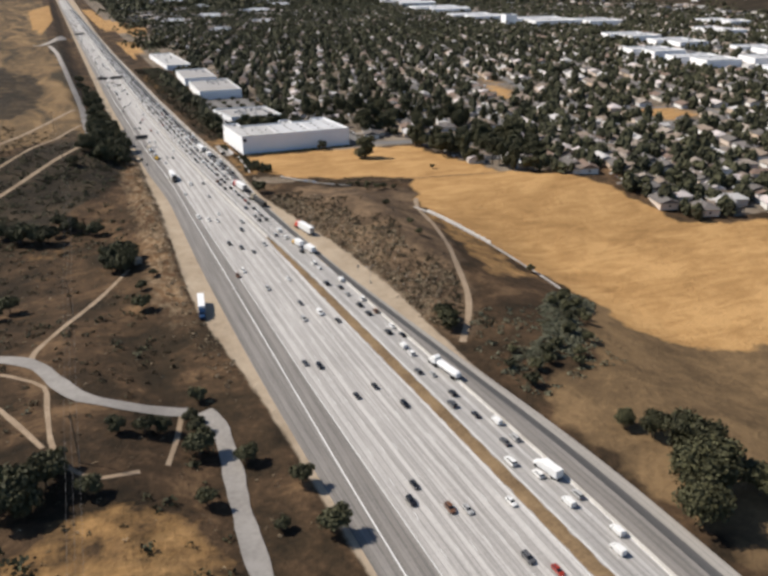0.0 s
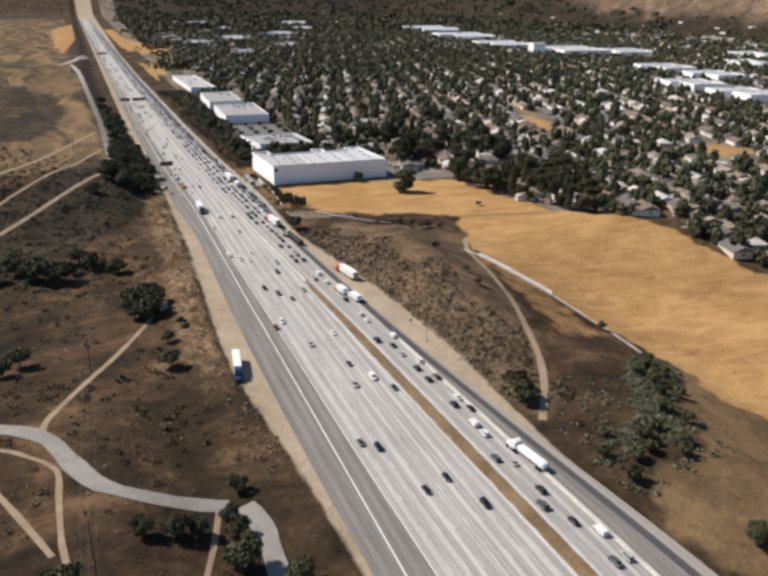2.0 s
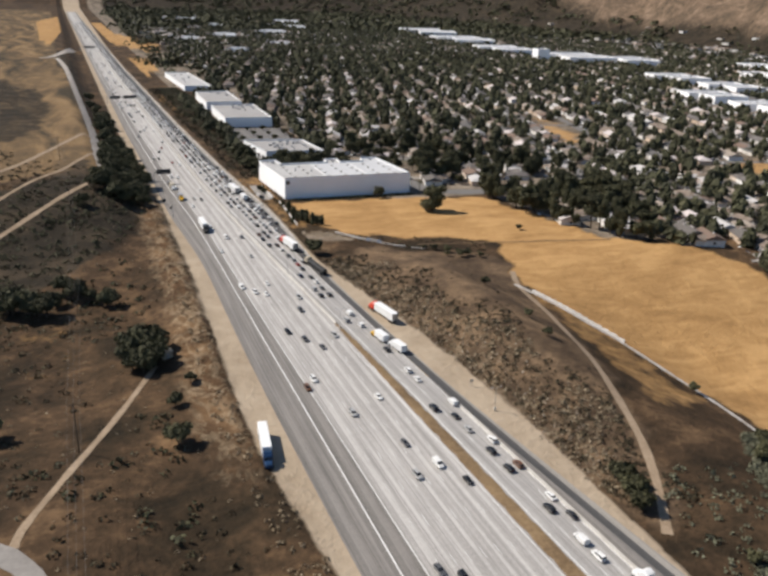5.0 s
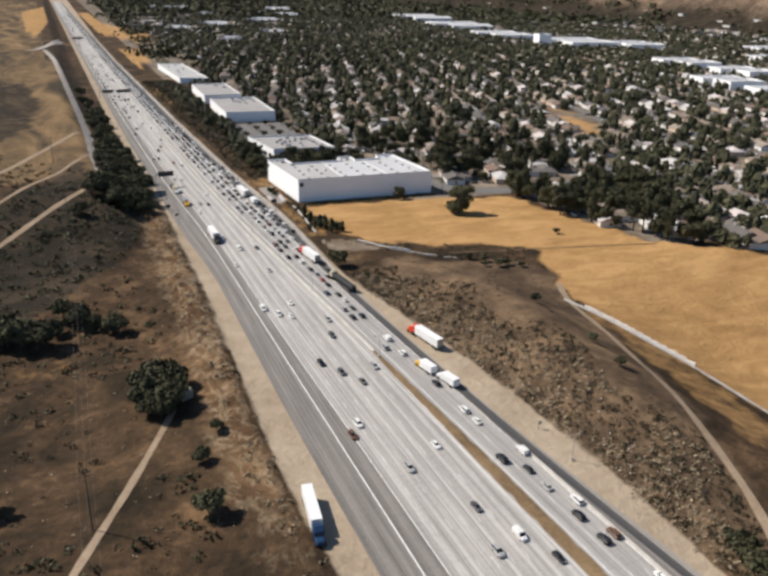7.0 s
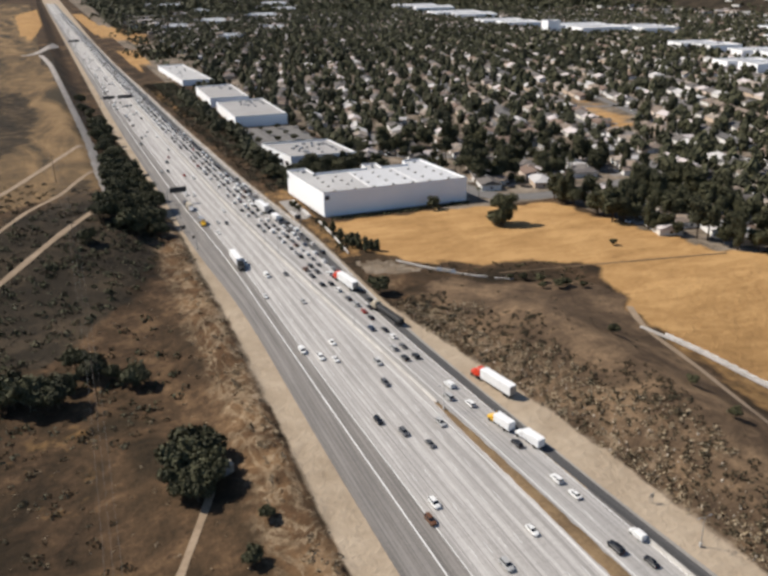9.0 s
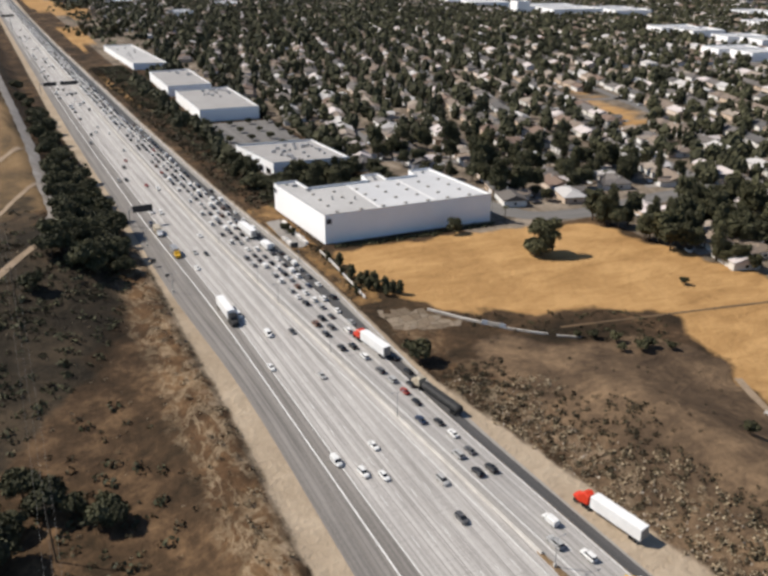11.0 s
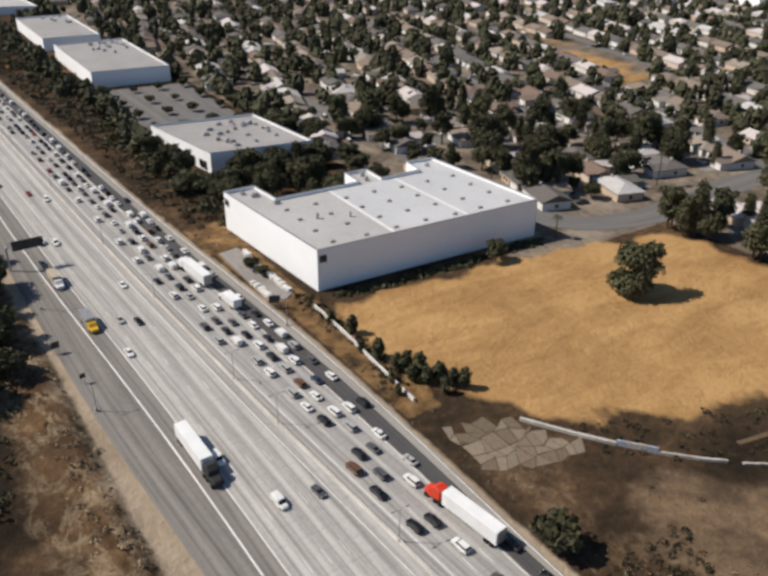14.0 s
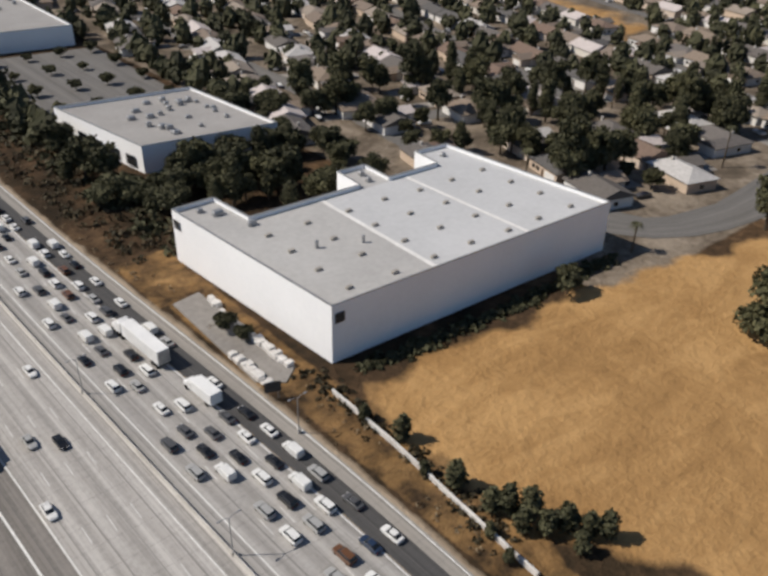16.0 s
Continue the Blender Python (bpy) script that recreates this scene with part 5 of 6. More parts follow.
def town_lots():
    """House sites in rows along the streets, nearest first."""
    rng = random.Random(99)
    out = []
    for k in range(-8, 24):
        for side in (-1, 1):
            for j in range(-24, 150):
                o = Vector((222, 38, 0)) + SX * (62 * k + side * (16 + rng.uniform(-1.5, 1.5))) + ST * (18 * j + rng.uniform(-1, 1))
                if (18 * j + 5) % 170 < 12:
                    continue
                if free(o.x, o.y):
                    out.append((o.x, o.y, A0 + (90 if side < 0 else -90) + rng.choice((0, 0, 0, 180)) + rng.uniform(-3, 3)))
    # the block beside the field
    block = [(126, -30), (186, -26), (206, -24), (246, -66), (300, -140), (310, -220), (204, -212), (186, -142), (146, -116)]
    for k in range(10):
        for j in range(14):
            x, y = 124 + 24 * k + 2 * j + rng.uniform(-2, 2), -32 - 17.5 * j + 4 * k + rng.uniform(-2, 2)
            if inside(block, np.array([x]), np.array([y]))[0]:
                out.append((x, y, A0 + rng.choice((90, -90, 0)) + rng.uniform(-6, 6)))
    out.sort(key=lambda p: math.hypot(p[0] - 60, p[1] + 20))
    return out


SITES = town_lots()
NEAR_HOUSES = 165
for i, (x, y, a) in enumerate(SITES[:NEAR_HOUSES]):
    tpl = HOUSES[(i * 7 + i // 3) % 4]
    m = pose(x, y, zat(x, y), 0, 0, a)
    if tpl in PLACED:
        copy_thing(tpl, m)
    else:
        PLACED.add(tpl)
        tpl.matrix_world = m


def far_town():
    rng = random.Random(5)
    walls, roofs = Builder(), Builder()
    for x, y, a in SITES[NEAR_HOUSES:]:
        if math.hypot(x, y) > 1900:
            continue
        w, d, h = rng.uniform(14, 18), rng.uniform(10, 12), 3.3
        z = zat(x, y)
        m = pose(x, y, z, 0, 0, a)
        for dst, fill in ((walls, lambda q: q.box(-w / 2, -d / 2, -0.8, w / 2, d / 2, h)), (roofs, lambda q: hip_roof(q, w, d, h, 2.2, 0.5, rng.random() < 0.6))):
            q = Builder()
            fill(q)
            dst.add([tuple(m @ Vector(v)) for v in q.v], q.f)
    tagged(part("far_house_walls", walls, FAR_WALL), "pale stucco walls of the many far houses", "houses", kind="stuff")
    tagged(part("far_house_roofs", roofs, FAR_ROOF), "grey and brown roofs of the many far houses", "houses", kind="stuff")


far_town()


def town_trees():
    rng = random.Random(77)
    spots = []
    for x, y, a in SITES:
        for _ in range(rng.choice((2, 3, 3, 3))):
            r = rng.uniform(9, 16)
            q = rng.uniform(0, 6.283)
            spots.append((x + r * math.cos(q), y + r * math.sin(q)))
    for _ in range(1300):
        spots.append((rng.uniform(60, 1000), rng.uniform(-100, 1500)))
    spots = [p for p in spots if free(*p, 4)]
    # groves round the bend of the avenue
    for x0, y0, x1, y1, n in ((205, -18, 300, 64, 46), (92, 14, 200, 92, 44), (128, -108, 200, -30, 30), (205, -70, 330, -20, 34)):
        grove = [(rng.uniform(x0, x1), rng.uniform(y0, y1)) for _ in range(n)]
        ok = off_ways(np.array([p[0] for p in grove]), np.array([p[1] for p in grove]), 9.0)
        spots += [p for p, k in zip(grove, ok) if k and not inside(FIELD, np.array([p[0]]), np.array([p[1]]))[0]]
    # rows round the warehouses and the car park
    for x0, y0, x1, y1, n, s in ((2, 62, 60, 60, 8, 3), (4, 74, 58, 72, 11, 4), (6, 86, 58, 84, 12, 4), (10, 95, 56, 90, 11, 3), (60, 60, 72, 150, 18, 4), (58, 95, 60, 155, 10, 3), (2, 60, 0, 160, 22, 6), (0, 155, 6, 250, 20, 5), (60, 160, 68, 250, 16, 4),
                                 (0, 235, 2, 460, 34, 5), (58, 250, 66, 460, 30, 5), (16, 336, 54, 344, 9, 3), (15, 466, 60, 516, 26, 8), (10, 530, 14, 660, 18, 4), (50, 530, 70, 700, 30, 8),
                                 (118, -26, 140, -112, 12, 3), (146, -122, 182, -146, 8, 3), (196, -170, 206, -222, 8, 3), (250, -232, 420, -258, 18, 4), (120, -20, 128, -60, 8, 2)):
        for i in range(n):
            t = rng.random()
            spots.append((x0 + (x1 - x0) * t + rng.gauss(0, s * 0.5), y0 + (y1 - y0) * t + rng.gauss(0, s * 0.5)))
    spots = [p for p in spots if not (-6 < p[0] < 79 and -6 < p[1] < 56) and not (3 < p[0] < 58 and 96 < p[1] < 156) and not (8 < p[0] < 59 and 252 < p[1] < 350) and not (10 < p[0] < 54 and 364 < p[1] < 462)
             and not (5 < p[0] < 47 and 518 < p[1] < 698) and not (9 < p[0] < 58 and 160 < p[1] < 250)]
    spots.sort(key=lambda p: math.hypot(p[0] - 50, p[1] + 10))
    for i, (x, y) in enumerate(spots[:290]):
        k = rng.uniform(0.65, 1.1)
        plant(TOWN_TREES[(i * 5 + i // 4) % 6], x, y, k, rng.uniform(0, 360), group="trees of the town", sz=k * (rng.uniform(1.0, 1.45) if x > 76 else rng.uniform(0.75, 0.95)))
    b = Builder()
    rest = spots[290:]
    zs = ground_z(np.array([p[0] for p in rest]), np.array([p[1] for p in rest]))
    for (x, y), z in zip(rest, zs):
        far = math.hypot(x, y + 300)
        r = rng.uniform(2.6, 5.6)
        h = rng.uniform(2.4, 6)
        clump(b, rng, x, y, r, 34 if far < 650 else 12, z + h * 0.55, rng.uniform(1.0, 2.0), 0.55 if far < 650 else 0.7, True)
    tagged(part("far_trees", b, LEAF), "dark trees scattered between the far houses", "trees", kind="stuff")


town_trees()


def far_woods():
    """Tree cover of the town's far half and of the ground below the hills."""
    rng = random.Random(31)
    b = Builder()
    n = 8600
    a = np.radians(np.array([rng.uniform(-16, 58) for _ in range(n)]))
    d = np.array([rng.uniform(1200, 5300) for _ in range(n)])
    x, y = -100 + d * np.sin(a), -500 + d * np.cos(a)
    z = ground_z(x, y)
    for p, q, w, e in zip(x, y, z, d):
        if w > (60 if p > 0.62 * (q + 500) - 100 else 260) or p < 0.02 * q - 10 or any(abs(p - sx) < k / 2 + 14 and abs(q - sy) < g / 2 + 14 for sx, sy, g, k, _ in SHOPS):
            continue
        for _ in range(2 if e < 2500 else 3):
            clump(b, rng, p + rng.gauss(0, 14), q + rng.gauss(0, 14), rng.uniform(5, 9) * (1 if e < 2500 else 1.6), 9, float(w) + 1.5, 1.0)
    tagged(part("far_woods", b, LEAF), "dark tree cover of the far valley", "woods", kind="stuff")
    w, r = Builder(), Builder()
    for _ in range(1500):
        q = math.radians(rng.uniform(-4, 56))
        e = rng.uniform(1700, 3600)
        px, py = -100 + e * math.sin(q), -500 + e * math.cos(q)
        pz = zat(px, py)
        if pz > 30 or px < 60:
            continue
        s, t, h = rng.uniform(8, 18), rng.uniform(7, 12), rng.uniform(3, 5)
        w.box(px - s, py - t, pz - 1, px + s, py + t, pz + h)
        r.box(px - s - 0.5, py - t - 0.5, pz + h + 0.02, px + s + 0.5, py + t + 0.5, pz + h + 1.2, 0.5)
    tagged(part("distant_house_walls", w, FAR_WALL), "walls of distant houses below the hills", "houses", kind="stuff")
    tagged(part("distant_house_roofs", r, FAR_ROOF), "roofs of distant houses below the hills", "houses", kind="stuff")


far_woods()


# ---------------------------------------------------------------- vehicles
def loft(b, sections):
    """Sections along x: (x, half width, z0, z1, chamfer)."""
    rings = []
    for x, w, z0, z1, c in sections:
        rings.append([(x, -w, z0 + c), (x, -w + c, z0), (x, w - c, z0), (x, w, z0 + c), (x, w, z1 - c), (x, w - c, z1), (x, -w + c, z1), (x, -w, z1 - c)])
    b.rings(rings)


def wheel_mesh(r, w):
    b = Builder()
    n = 12
    ring = lambda q, y: [(q * math.cos(a), y, q * math.sin(a)) for a in (2 * math.pi * i / n for i in range(n))]
    b.rings([ring(r * 0.55, -w / 2 + 0.03), ring(r * 0.9, -w / 2), ring(r, -w / 3), ring(r, w / 3), ring(r * 0.9, w / 2), ring(r * 0.55, w / 2 - 0.03)])
    return b.mesh("wheel", RUBBER)


WHEEL, TRUCK_WHEEL = wheel_mesh(0.34, 0.24), wheel_mesh(0.5, 0.5)
CARS = {
    "sedan": (4.7, 0.9, [(-2.35, 0.7, 0.45, 0.8, 0.08), (-2.2, 0.86, 0.28, 0.98, 0.1), (-1.0, 0.9, 0.24, 1.0, 0.1), (0.9, 0.9, 0.24, 0.98, 0.1), (2.0, 0.85, 0.28, 0.84, 0.1), (2.35, 0.68, 0.4, 0.66, 0.08)],
              [(-1.75, 0.70, 0.92, 0.99, 0.02), (-1.05, 0.70, 0.92, 1.40, 0.12), (0.2, 0.70, 0.92, 1.43, 0.12), (1.05, 0.74, 0.92, 0.98, 0.02)], (-1.0, 0.22, 1.38, 1.47, 0.6)),
    "suv": (4.8, 0.95, [(-2.4, 0.8, 0.5, 0.95, 0.08), (-2.3, 0.94, 0.34, 1.1, 0.1), (-1.0, 0.96, 0.3, 1.12, 0.1), (1.1, 0.96, 0.3, 1.1, 0.1), (2.1, 0.9, 0.34, 0.98, 0.1), (2.4, 0.74, 0.45, 0.8, 0.08)],
            [(-2.25, 0.80, 1.04, 1.3, 0.03), (-2.0, 0.80, 1.04, 1.7, 0.12), (0.3, 0.80, 1.04, 1.74, 0.12), (1.15, 0.84, 1.04, 1.1, 0.02)], (-1.95, 0.3, 1.68, 1.78, 0.7)),
    "van": (5.2, 0.98, [(-2.6, 0.9, 0.4, 1.9, 0.1), (-2.5, 0.97, 0.32, 2.0, 0.12), (0.6, 0.97, 0.32, 2.0, 0.12), (1.3, 0.95, 0.32, 1.3, 0.12), (2.4, 0.88, 0.36, 1.05, 0.12), (2.6, 0.76, 0.45, 0.8, 0.08)],
            [(0.55, 0.90, 1.2, 1.88, 0.1), (0.9, 0.89, 1.2, 1.85, 0.1), (1.5, 0.88, 1.15, 1.25, 0.03)], (-2.4, 0.6, 1.98, 2.06, 0.85)),
}
PAINTS = {"white": (0.72, 0.72, 0.70), "silver": (0.36, 0.36, 0.35), "black": (0.012, 0.012, 0.013), "grey": (0.08, 0.08, 0.082), "red": (0.28, 0.03, 0.015), "blue": (0.02, 0.035, 0.07), "brown": (0.13, 0.06, 0.028)}


def paint(name, c):
    d = tuple(v * 0.85 for v in c)
    return mottled(name + "_car_paint", d, c, 0.6, 5, 0.28, 0, 0.0, 0.5)


PAINT_MAT = {k: paint(k, c) for k, c in PAINTS.items()}


def car_template(kind, colour):
    L, w, body, glass, (r0, r1, z0, z1, rw) = CARS[kind]
    mat = PAINT_MAT[colour]
    e = thing("car" if kind != "van" else "van", None, colour + " " + kind + " driving on the concrete freeway", "car", "vehicles on the freeway")
    b = Builder()
    loft(b, body)
    part("body", b, mat, e)
    b = Builder()
    loft(b, glass)
    part("window_band", b, GLASS_DARK, e)
    b = Builder()
    loft(b, [(r0 - 0.12, rw - 0.08, z0, z1 - 0.03, 0.02), (r0, rw, z0, z1, 0.03), (r1, rw, z0, z1, 0.03), (r1 + 0.12, rw - 0.08, z0, z1 - 0.03, 0.02)])
    part("roof", b, mat, e)
    for x in (-L * 0.30, L * 0.31):
        for y in (-w + 0.14, w - 0.14):
            o = part("wheel", WHEEL, RUBBER, e)
            o.location = (x, y, 0.34)
    z = body[3][3] * 0.72
    for x, m, name in ((L / 2 - 0.17, LAMP_WHITE, "headlight"), (-L / 2 + 0.07, LAMP_RED, "tail_light")):
        for s in (-1, 1):
            b = Builder()
            b.box(-0.10, -0.16, -0.07, 0.10, 0.16, 0.07, 0.02)
            o = part(name, b, m, e)
            o.location = (x, s * (w - 0.36), z)
    return e


CAR_KINDS = [("sedan", "white"), ("sedan", "black"), ("suv", "black"), ("sedan", "silver"), ("suv", "white"), ("sedan", "grey"), ("suv", "grey"), ("sedan", "red"), ("suv", "silver"), ("van", "white"), ("suv", "brown"), ("sedan", "blue")]
SHARE = {"white": 15, "silver": 7, "black": 12, "grey": 6, "red": 2, "blue": 2, "brown": 2}
WEIGHTS = [SHARE[colour] * (1.0 if kind != "van" else 0.6) for kind, colour in CAR_KINDS]
CAR_TPL = [car_template(*k) for k in CAR_KINDS]
TAKEN = []


def put_car(x, y, along, rng):
    if any(abs(x - a) < 2.6 and abs(y - c) < k for a, c, k in TAKEN):
        return
    TAKEN.append((x, y, 5.2))
    d = math.degrees(math.atan2(8.0, float(MID(y + 4) - MID(y - 4))))
    tpl = rng.choices(CAR_TPL, WEIGHTS)[0]
    m = pose(x, y, 0.035, 0, 0, d if along else d + 180) @ Matrix.Scale(0.9, 4)
    if tpl in PLACED:
        copy_thing(tpl, m)
    else:
        PLACED.add(tpl)
        tpl.matrix_world = m


# lorries
def truck_wheels(e, xs, w=1.05):
    for x in xs:
        for s in (-1, 1):
            o = part("wheel", TRUCK_WHEEL, RUBBER, e)
            o.location = (x, s * w, 0.5)


def semi(x, y, heading, cab, label, trailer=TRAILER, length=13.4, box=True):
    """Tractor with a long box trailer; x runs forward, the origin lies under the trailer's middle."""
    e = thing("semi_truck", pose(x, y, 0.035, 0, 0, heading), label, "truck")
    h = length / 2
    b = Builder()
    if box:
        b.box(-h, -1.28, 1.15, h, 1.28, 4.05, 0.09)
    else:
        loft(b, [(-h, 1.0, 1.2, 2.6, 0.4), (-h + 0.6, 1.22, 1.1, 2.9, 0.45), (h - 0.6, 1.22, 1.1, 2.9, 0.45), (h, 1.0, 1.2, 2.6, 0.4)])
    part("trailer", b, trailer, e)
    if box:
        b = Builder()
        b.box(-h - 0.04, -1.2, 1.25, -h - 0.005, 1.2, 3.95)
        part("rear_door", b, METAL, e)
    b = Builder()
    b.box(-h + 0.3, -0.5, 0.75, h + 4.2, 0.5, 1.13, 0.05)
    part("chassis", b, BLACK, e)
    b = Builder()
    loft(b, [(h + 0.7, 1.2, 1.1, 3.4, 0.2), (h + 1.9, 1.22, 0.8, 3.75, 0.25), (h + 2.9, 1.2, 0.6, 3.0, 0.25), (h + 3.3, 1.15, 0.6, 2.1, 0.2), (h + 4.7, 0.95, 0.6, 1.75, 0.25), (h + 4.95, 0.8, 0.7, 1.5, 0.2)])
    c = part("cab", b, cab, e)
    b = Builder()
    loft(b, [(h + 2.86, 1.04, 2.15, 2.9, 0.1), (h + 3.28, 1.05, 2.05, 2.35, 0.05)])
    part("windscreen", b, GLASS_DARK, c)
    truck_wheels(e, (-h + 1.2, -h + 2.5, h + 0.6, h + 1.8, h + 4.1))
    return e


semi(-25.3, 24.5, 94, CABWHITE, "white box trailer lorry standing in the slow queue")
semi(-20.8, -92, 97, RED, "red tractor with a long white box trailer in the queue")
semi(-8.0, -186, 100, RED, "red tractor with a white trailer parked on the sandy shoulder")
semi(-71.4, -260, 263, BLUE, "dark blue tractor with a white trailer parked on the gravel turnout")
semi(-54.9, -47, 271, BLACK, "black tractor with a white box trailer in the outer lane")
semi(-17.5, -127, 98, TAN, "dark flat trailer lorry in the slow lane", BLACK, 16, False)
semi(-6.5, -345, 99, CABWHITE, "white tractor with a pale tank trailer on the ramp", TRAILER, 11, False)
for a, c in ((-25.3, 24.5), (-20.8, -92), (-54.9, -47), (-17.5, -127), (-6.5, -345)):
    TAKEN.append((a, c, 15))


def box_truck(x, y, heading, cab, body, label, length=6.5):
    e = thing("truck", pose(x, y, 0.035, 0, 0, heading), label, "truck")
    b = Builder()
    b.box(-length + 1.5, -1.2, 0.9, 1.3, 1.2, 3.1, 0.1)
    part("cargo_box", b, body, e)
    b = Builder()
    loft(b, [(1.5, 1.1, 0.5, 2.3, 0.12), (2.4, 1.1, 0.45, 2.35, 0.15), (3.1, 1.05, 0.45, 1.5, 0.12), (4.1, 0.95, 0.5, 1.3, 0.12)])
    c = part("cab", b, cab, e)
    b = Builder()
    loft(b, [(2.38, 0.95, 1.5, 2.2, 0.08), (3.06, 0.96, 1.42, 1.52, 0.03)])
    part("windscreen", b, GLASS_DARK, c)
    b = Builder()
    b.box(-length + 1.6, -0.5, 0.5, 3.6, 0.5, 0.88, 0.05)
    part("chassis", b, BLACK, e)
    truck_wheels(e, (-length + 3.2, 3.0), 0.95)
    TAKEN.append((x, y, 8))
    return e


box_truck(-17.2, -203, 100, YELLOW, TRAILER, "yellow cab truck with a white cargo box")
box_truck(-14.4, -213, 100, CABWHITE, TRAILER, "small white delivery truck in the queue")
box_truck(-58.2, 14, 272, YELLOW, METAL, "yellow truck towing wrecked metal in the outer lane")
box_truck(-59.5, 42, 272, CABWHITE, TAN, "white cab tipper truck in the outer lane")
box_truck(-23.5, 7, 94, CABWHITE, TRAILER, "white delivery van truck in the slow queue")
box_truck(-6.0, -402, 99, CABWHITE, TRAILER, "white delivery truck on the ramp lane")


def traffic():
    rng = random.Random(2024)
    # the queue heading away: bumper to bumper beyond the burnt slope, looser towards the near end
    for k in range(6):
        y = -440.0 + rng.uniform(0, 14)
        while y < 270:
            jam = float(np.interp(y, [-440, -260, -150, -100, -40, 270], [14.5, 12.5, 10.5, 8.8, 7.6, 7.6]))
            x = float(MID(y)) + 4.4 + 3.5 * k + rng.uniform(-0.25, 0.25)
            limit = float(DARK_E(y)) - 0.4 if y > -125 else float(CONC_E(y)) - 1.0
            if x < limit and not (k == 0 and rng.random() < 0.35):
                put_car(x, y, True, rng)
            y += max(6.2, rng.gauss(jam, jam * 0.42)) * (1.3 if k == 0 else 1.0)
    # the open carriageway coming this way
    for k in range(7):
        y = -440.0 + rng.uniform(0, 50)
        while y < 420:
            x = float(MID(y)) - 4.6 - 3.66 * k
            if x > float(LINE_W(y)) + 1.6:
                put_car(x, y, False, rng)
            y += rng.uniform(38, 130)


traffic()


for x, y in ((28, 52), (31.2, 52.3), (49, 54), (52.4, 53.6), (18, 55)):
    parked = copy_thing(CAR_TPL[0 if x != 31.2 else 4], pose(x, y, 0.07, 0, 0, 88 + x))
    parked["label"], parked["group"] = "white car parked on the loading yard", "cars on the loading yard"


FAR_PAINT = varied("far_car_paint", [(0.7, 0.7, 0.68), (0.015, 0.015, 0.016), (0.3, 0.3, 0.3), (0.06, 0.06, 0.06), (0.6, 0.6, 0.59), (0.02, 0.02, 0.03)], 0.3, 0.5, 0.1, 0, True)


def parked_cars():
    """Cars along the kerbs and on the drives of the town, too small to pick apart."""
    rng = random.Random(61)
    b = Builder()
    for x, y, a in SITES:
        if math.hypot(x, y) > 1100:
            continue
        for _ in range(rng.choice((0, 1, 1, 2))):
            m = pose(x, y, zat(x, y) + 0.12, 0, 0, a) @ pose(rng.uniform(-7, 7), -rng.uniform(11, 14.5), 0, 0, 0, rng.choice((0, 90, 180)))
            q = Builder()
            loft(q, CARS["suv" if rng.random() < 0.5 else "sedan"][2])
            loft(q, [(p, w, z0 + 0.01, z1, c) for p, w, z0, z1, c in CARS["sedan"][3]])
            b.add([tuple(m @ Vector(v)) for v in q.v], q.f)
    tagged(part("parked_cars", b, FAR_PAINT), "cars parked along the streets and drives of the town", "cars", kind="stuff")


def far_traffic():
    """The queue far up the road, too small to pick apart."""
    rng = random.Random(6)
    b = Builder()
    for y in np.arange(276, 2400, 7.0):
        for k in range(6):
            for side, p in ((1, 0.82), (-1, 0.13)):
                if rng.random() < p:
                    x = float(MID(y)) + side * (4.4 + 3.5 * k)
                    if x > float(CONC_E(y)) - 0.5 or x < float(LINE_W(y)) + 1.5:
                        continue
                    q = float(y) + rng.uniform(-2, 2)
                    b.box(x - 0.9, q - 2.3, 0.2, x + 0.9, q + 2.3, 1.0, 0.15)
                    b.box(x - 0.75, q - 1.4, 1.005, x + 0.75, q + 0.9, 1.5, 0.2)
    m = FAR_PAINT
    tagged(part("far_traffic", b, m), "far queue of cars filling the freeway", "cars", kind="stuff")


far_traffic()
parked_cars()


# ---------------------------------------------------------------- roadside things
def gantry(x0, x1, y, label, panels, h=7.2):
    e = thing("sign_gantry", pose(0, y, 0), label, "sign gantry")
    for x in {x0, x1}:
        b = Builder()
        b.tube([(x, 0, -0.3), (x, 0, h)], [0.32, 0.26], 10)
        part("post", b, METAL, e)
    b = Builder()
    lo, hi = min(x0, x1, *[p[0] for p in panels]), max(x0, x1, *[p[1] for p in panels])
    for dy, z in ((-0.6, h - 0.2), (0.6, h - 0.2), (-0.6, h + 0.9), (0.6, h + 0.9)):
        b.tube([(lo, dy, z), (hi, dy, z)], [0.09, 0.09], 6)
    n = int((hi - lo) / 1.5)
    for i in range(n):
        x, q = lo + (hi - lo) * i / n, lo + (hi - lo) * (i + 1) / n
        b.tube([(x, -0.6, h - 0.2), (q, -0.6, h + 0.9)], [0.05, 0.05], 4)
        b.tube([(x, 0.6, h - 0.2), (q, 0.6, h + 0.9)], [0.05, 0.05], 4)
    part("truss", b, METAL, e)
    for a, c in panels:
        b = Builder()
        b.box(a, -0.95, h - 1.1, c, -0.8, h + 1.9, 0.05)
        part("sign_panel", b, DARK_METAL, e, "dark back of a sign")
    return e


gantry(-68.5, -68.5, 58, "cantilever sign gantry over the outer lanes", [(-67, -58.5)])
gantry(-79, -36, 425, "sign gantry spanning the far lanes", [(-76, -66), (-63, -50)])
gantry(-90, -44, 1150, "sign gantry far up the freeway", [(-84, -66)])


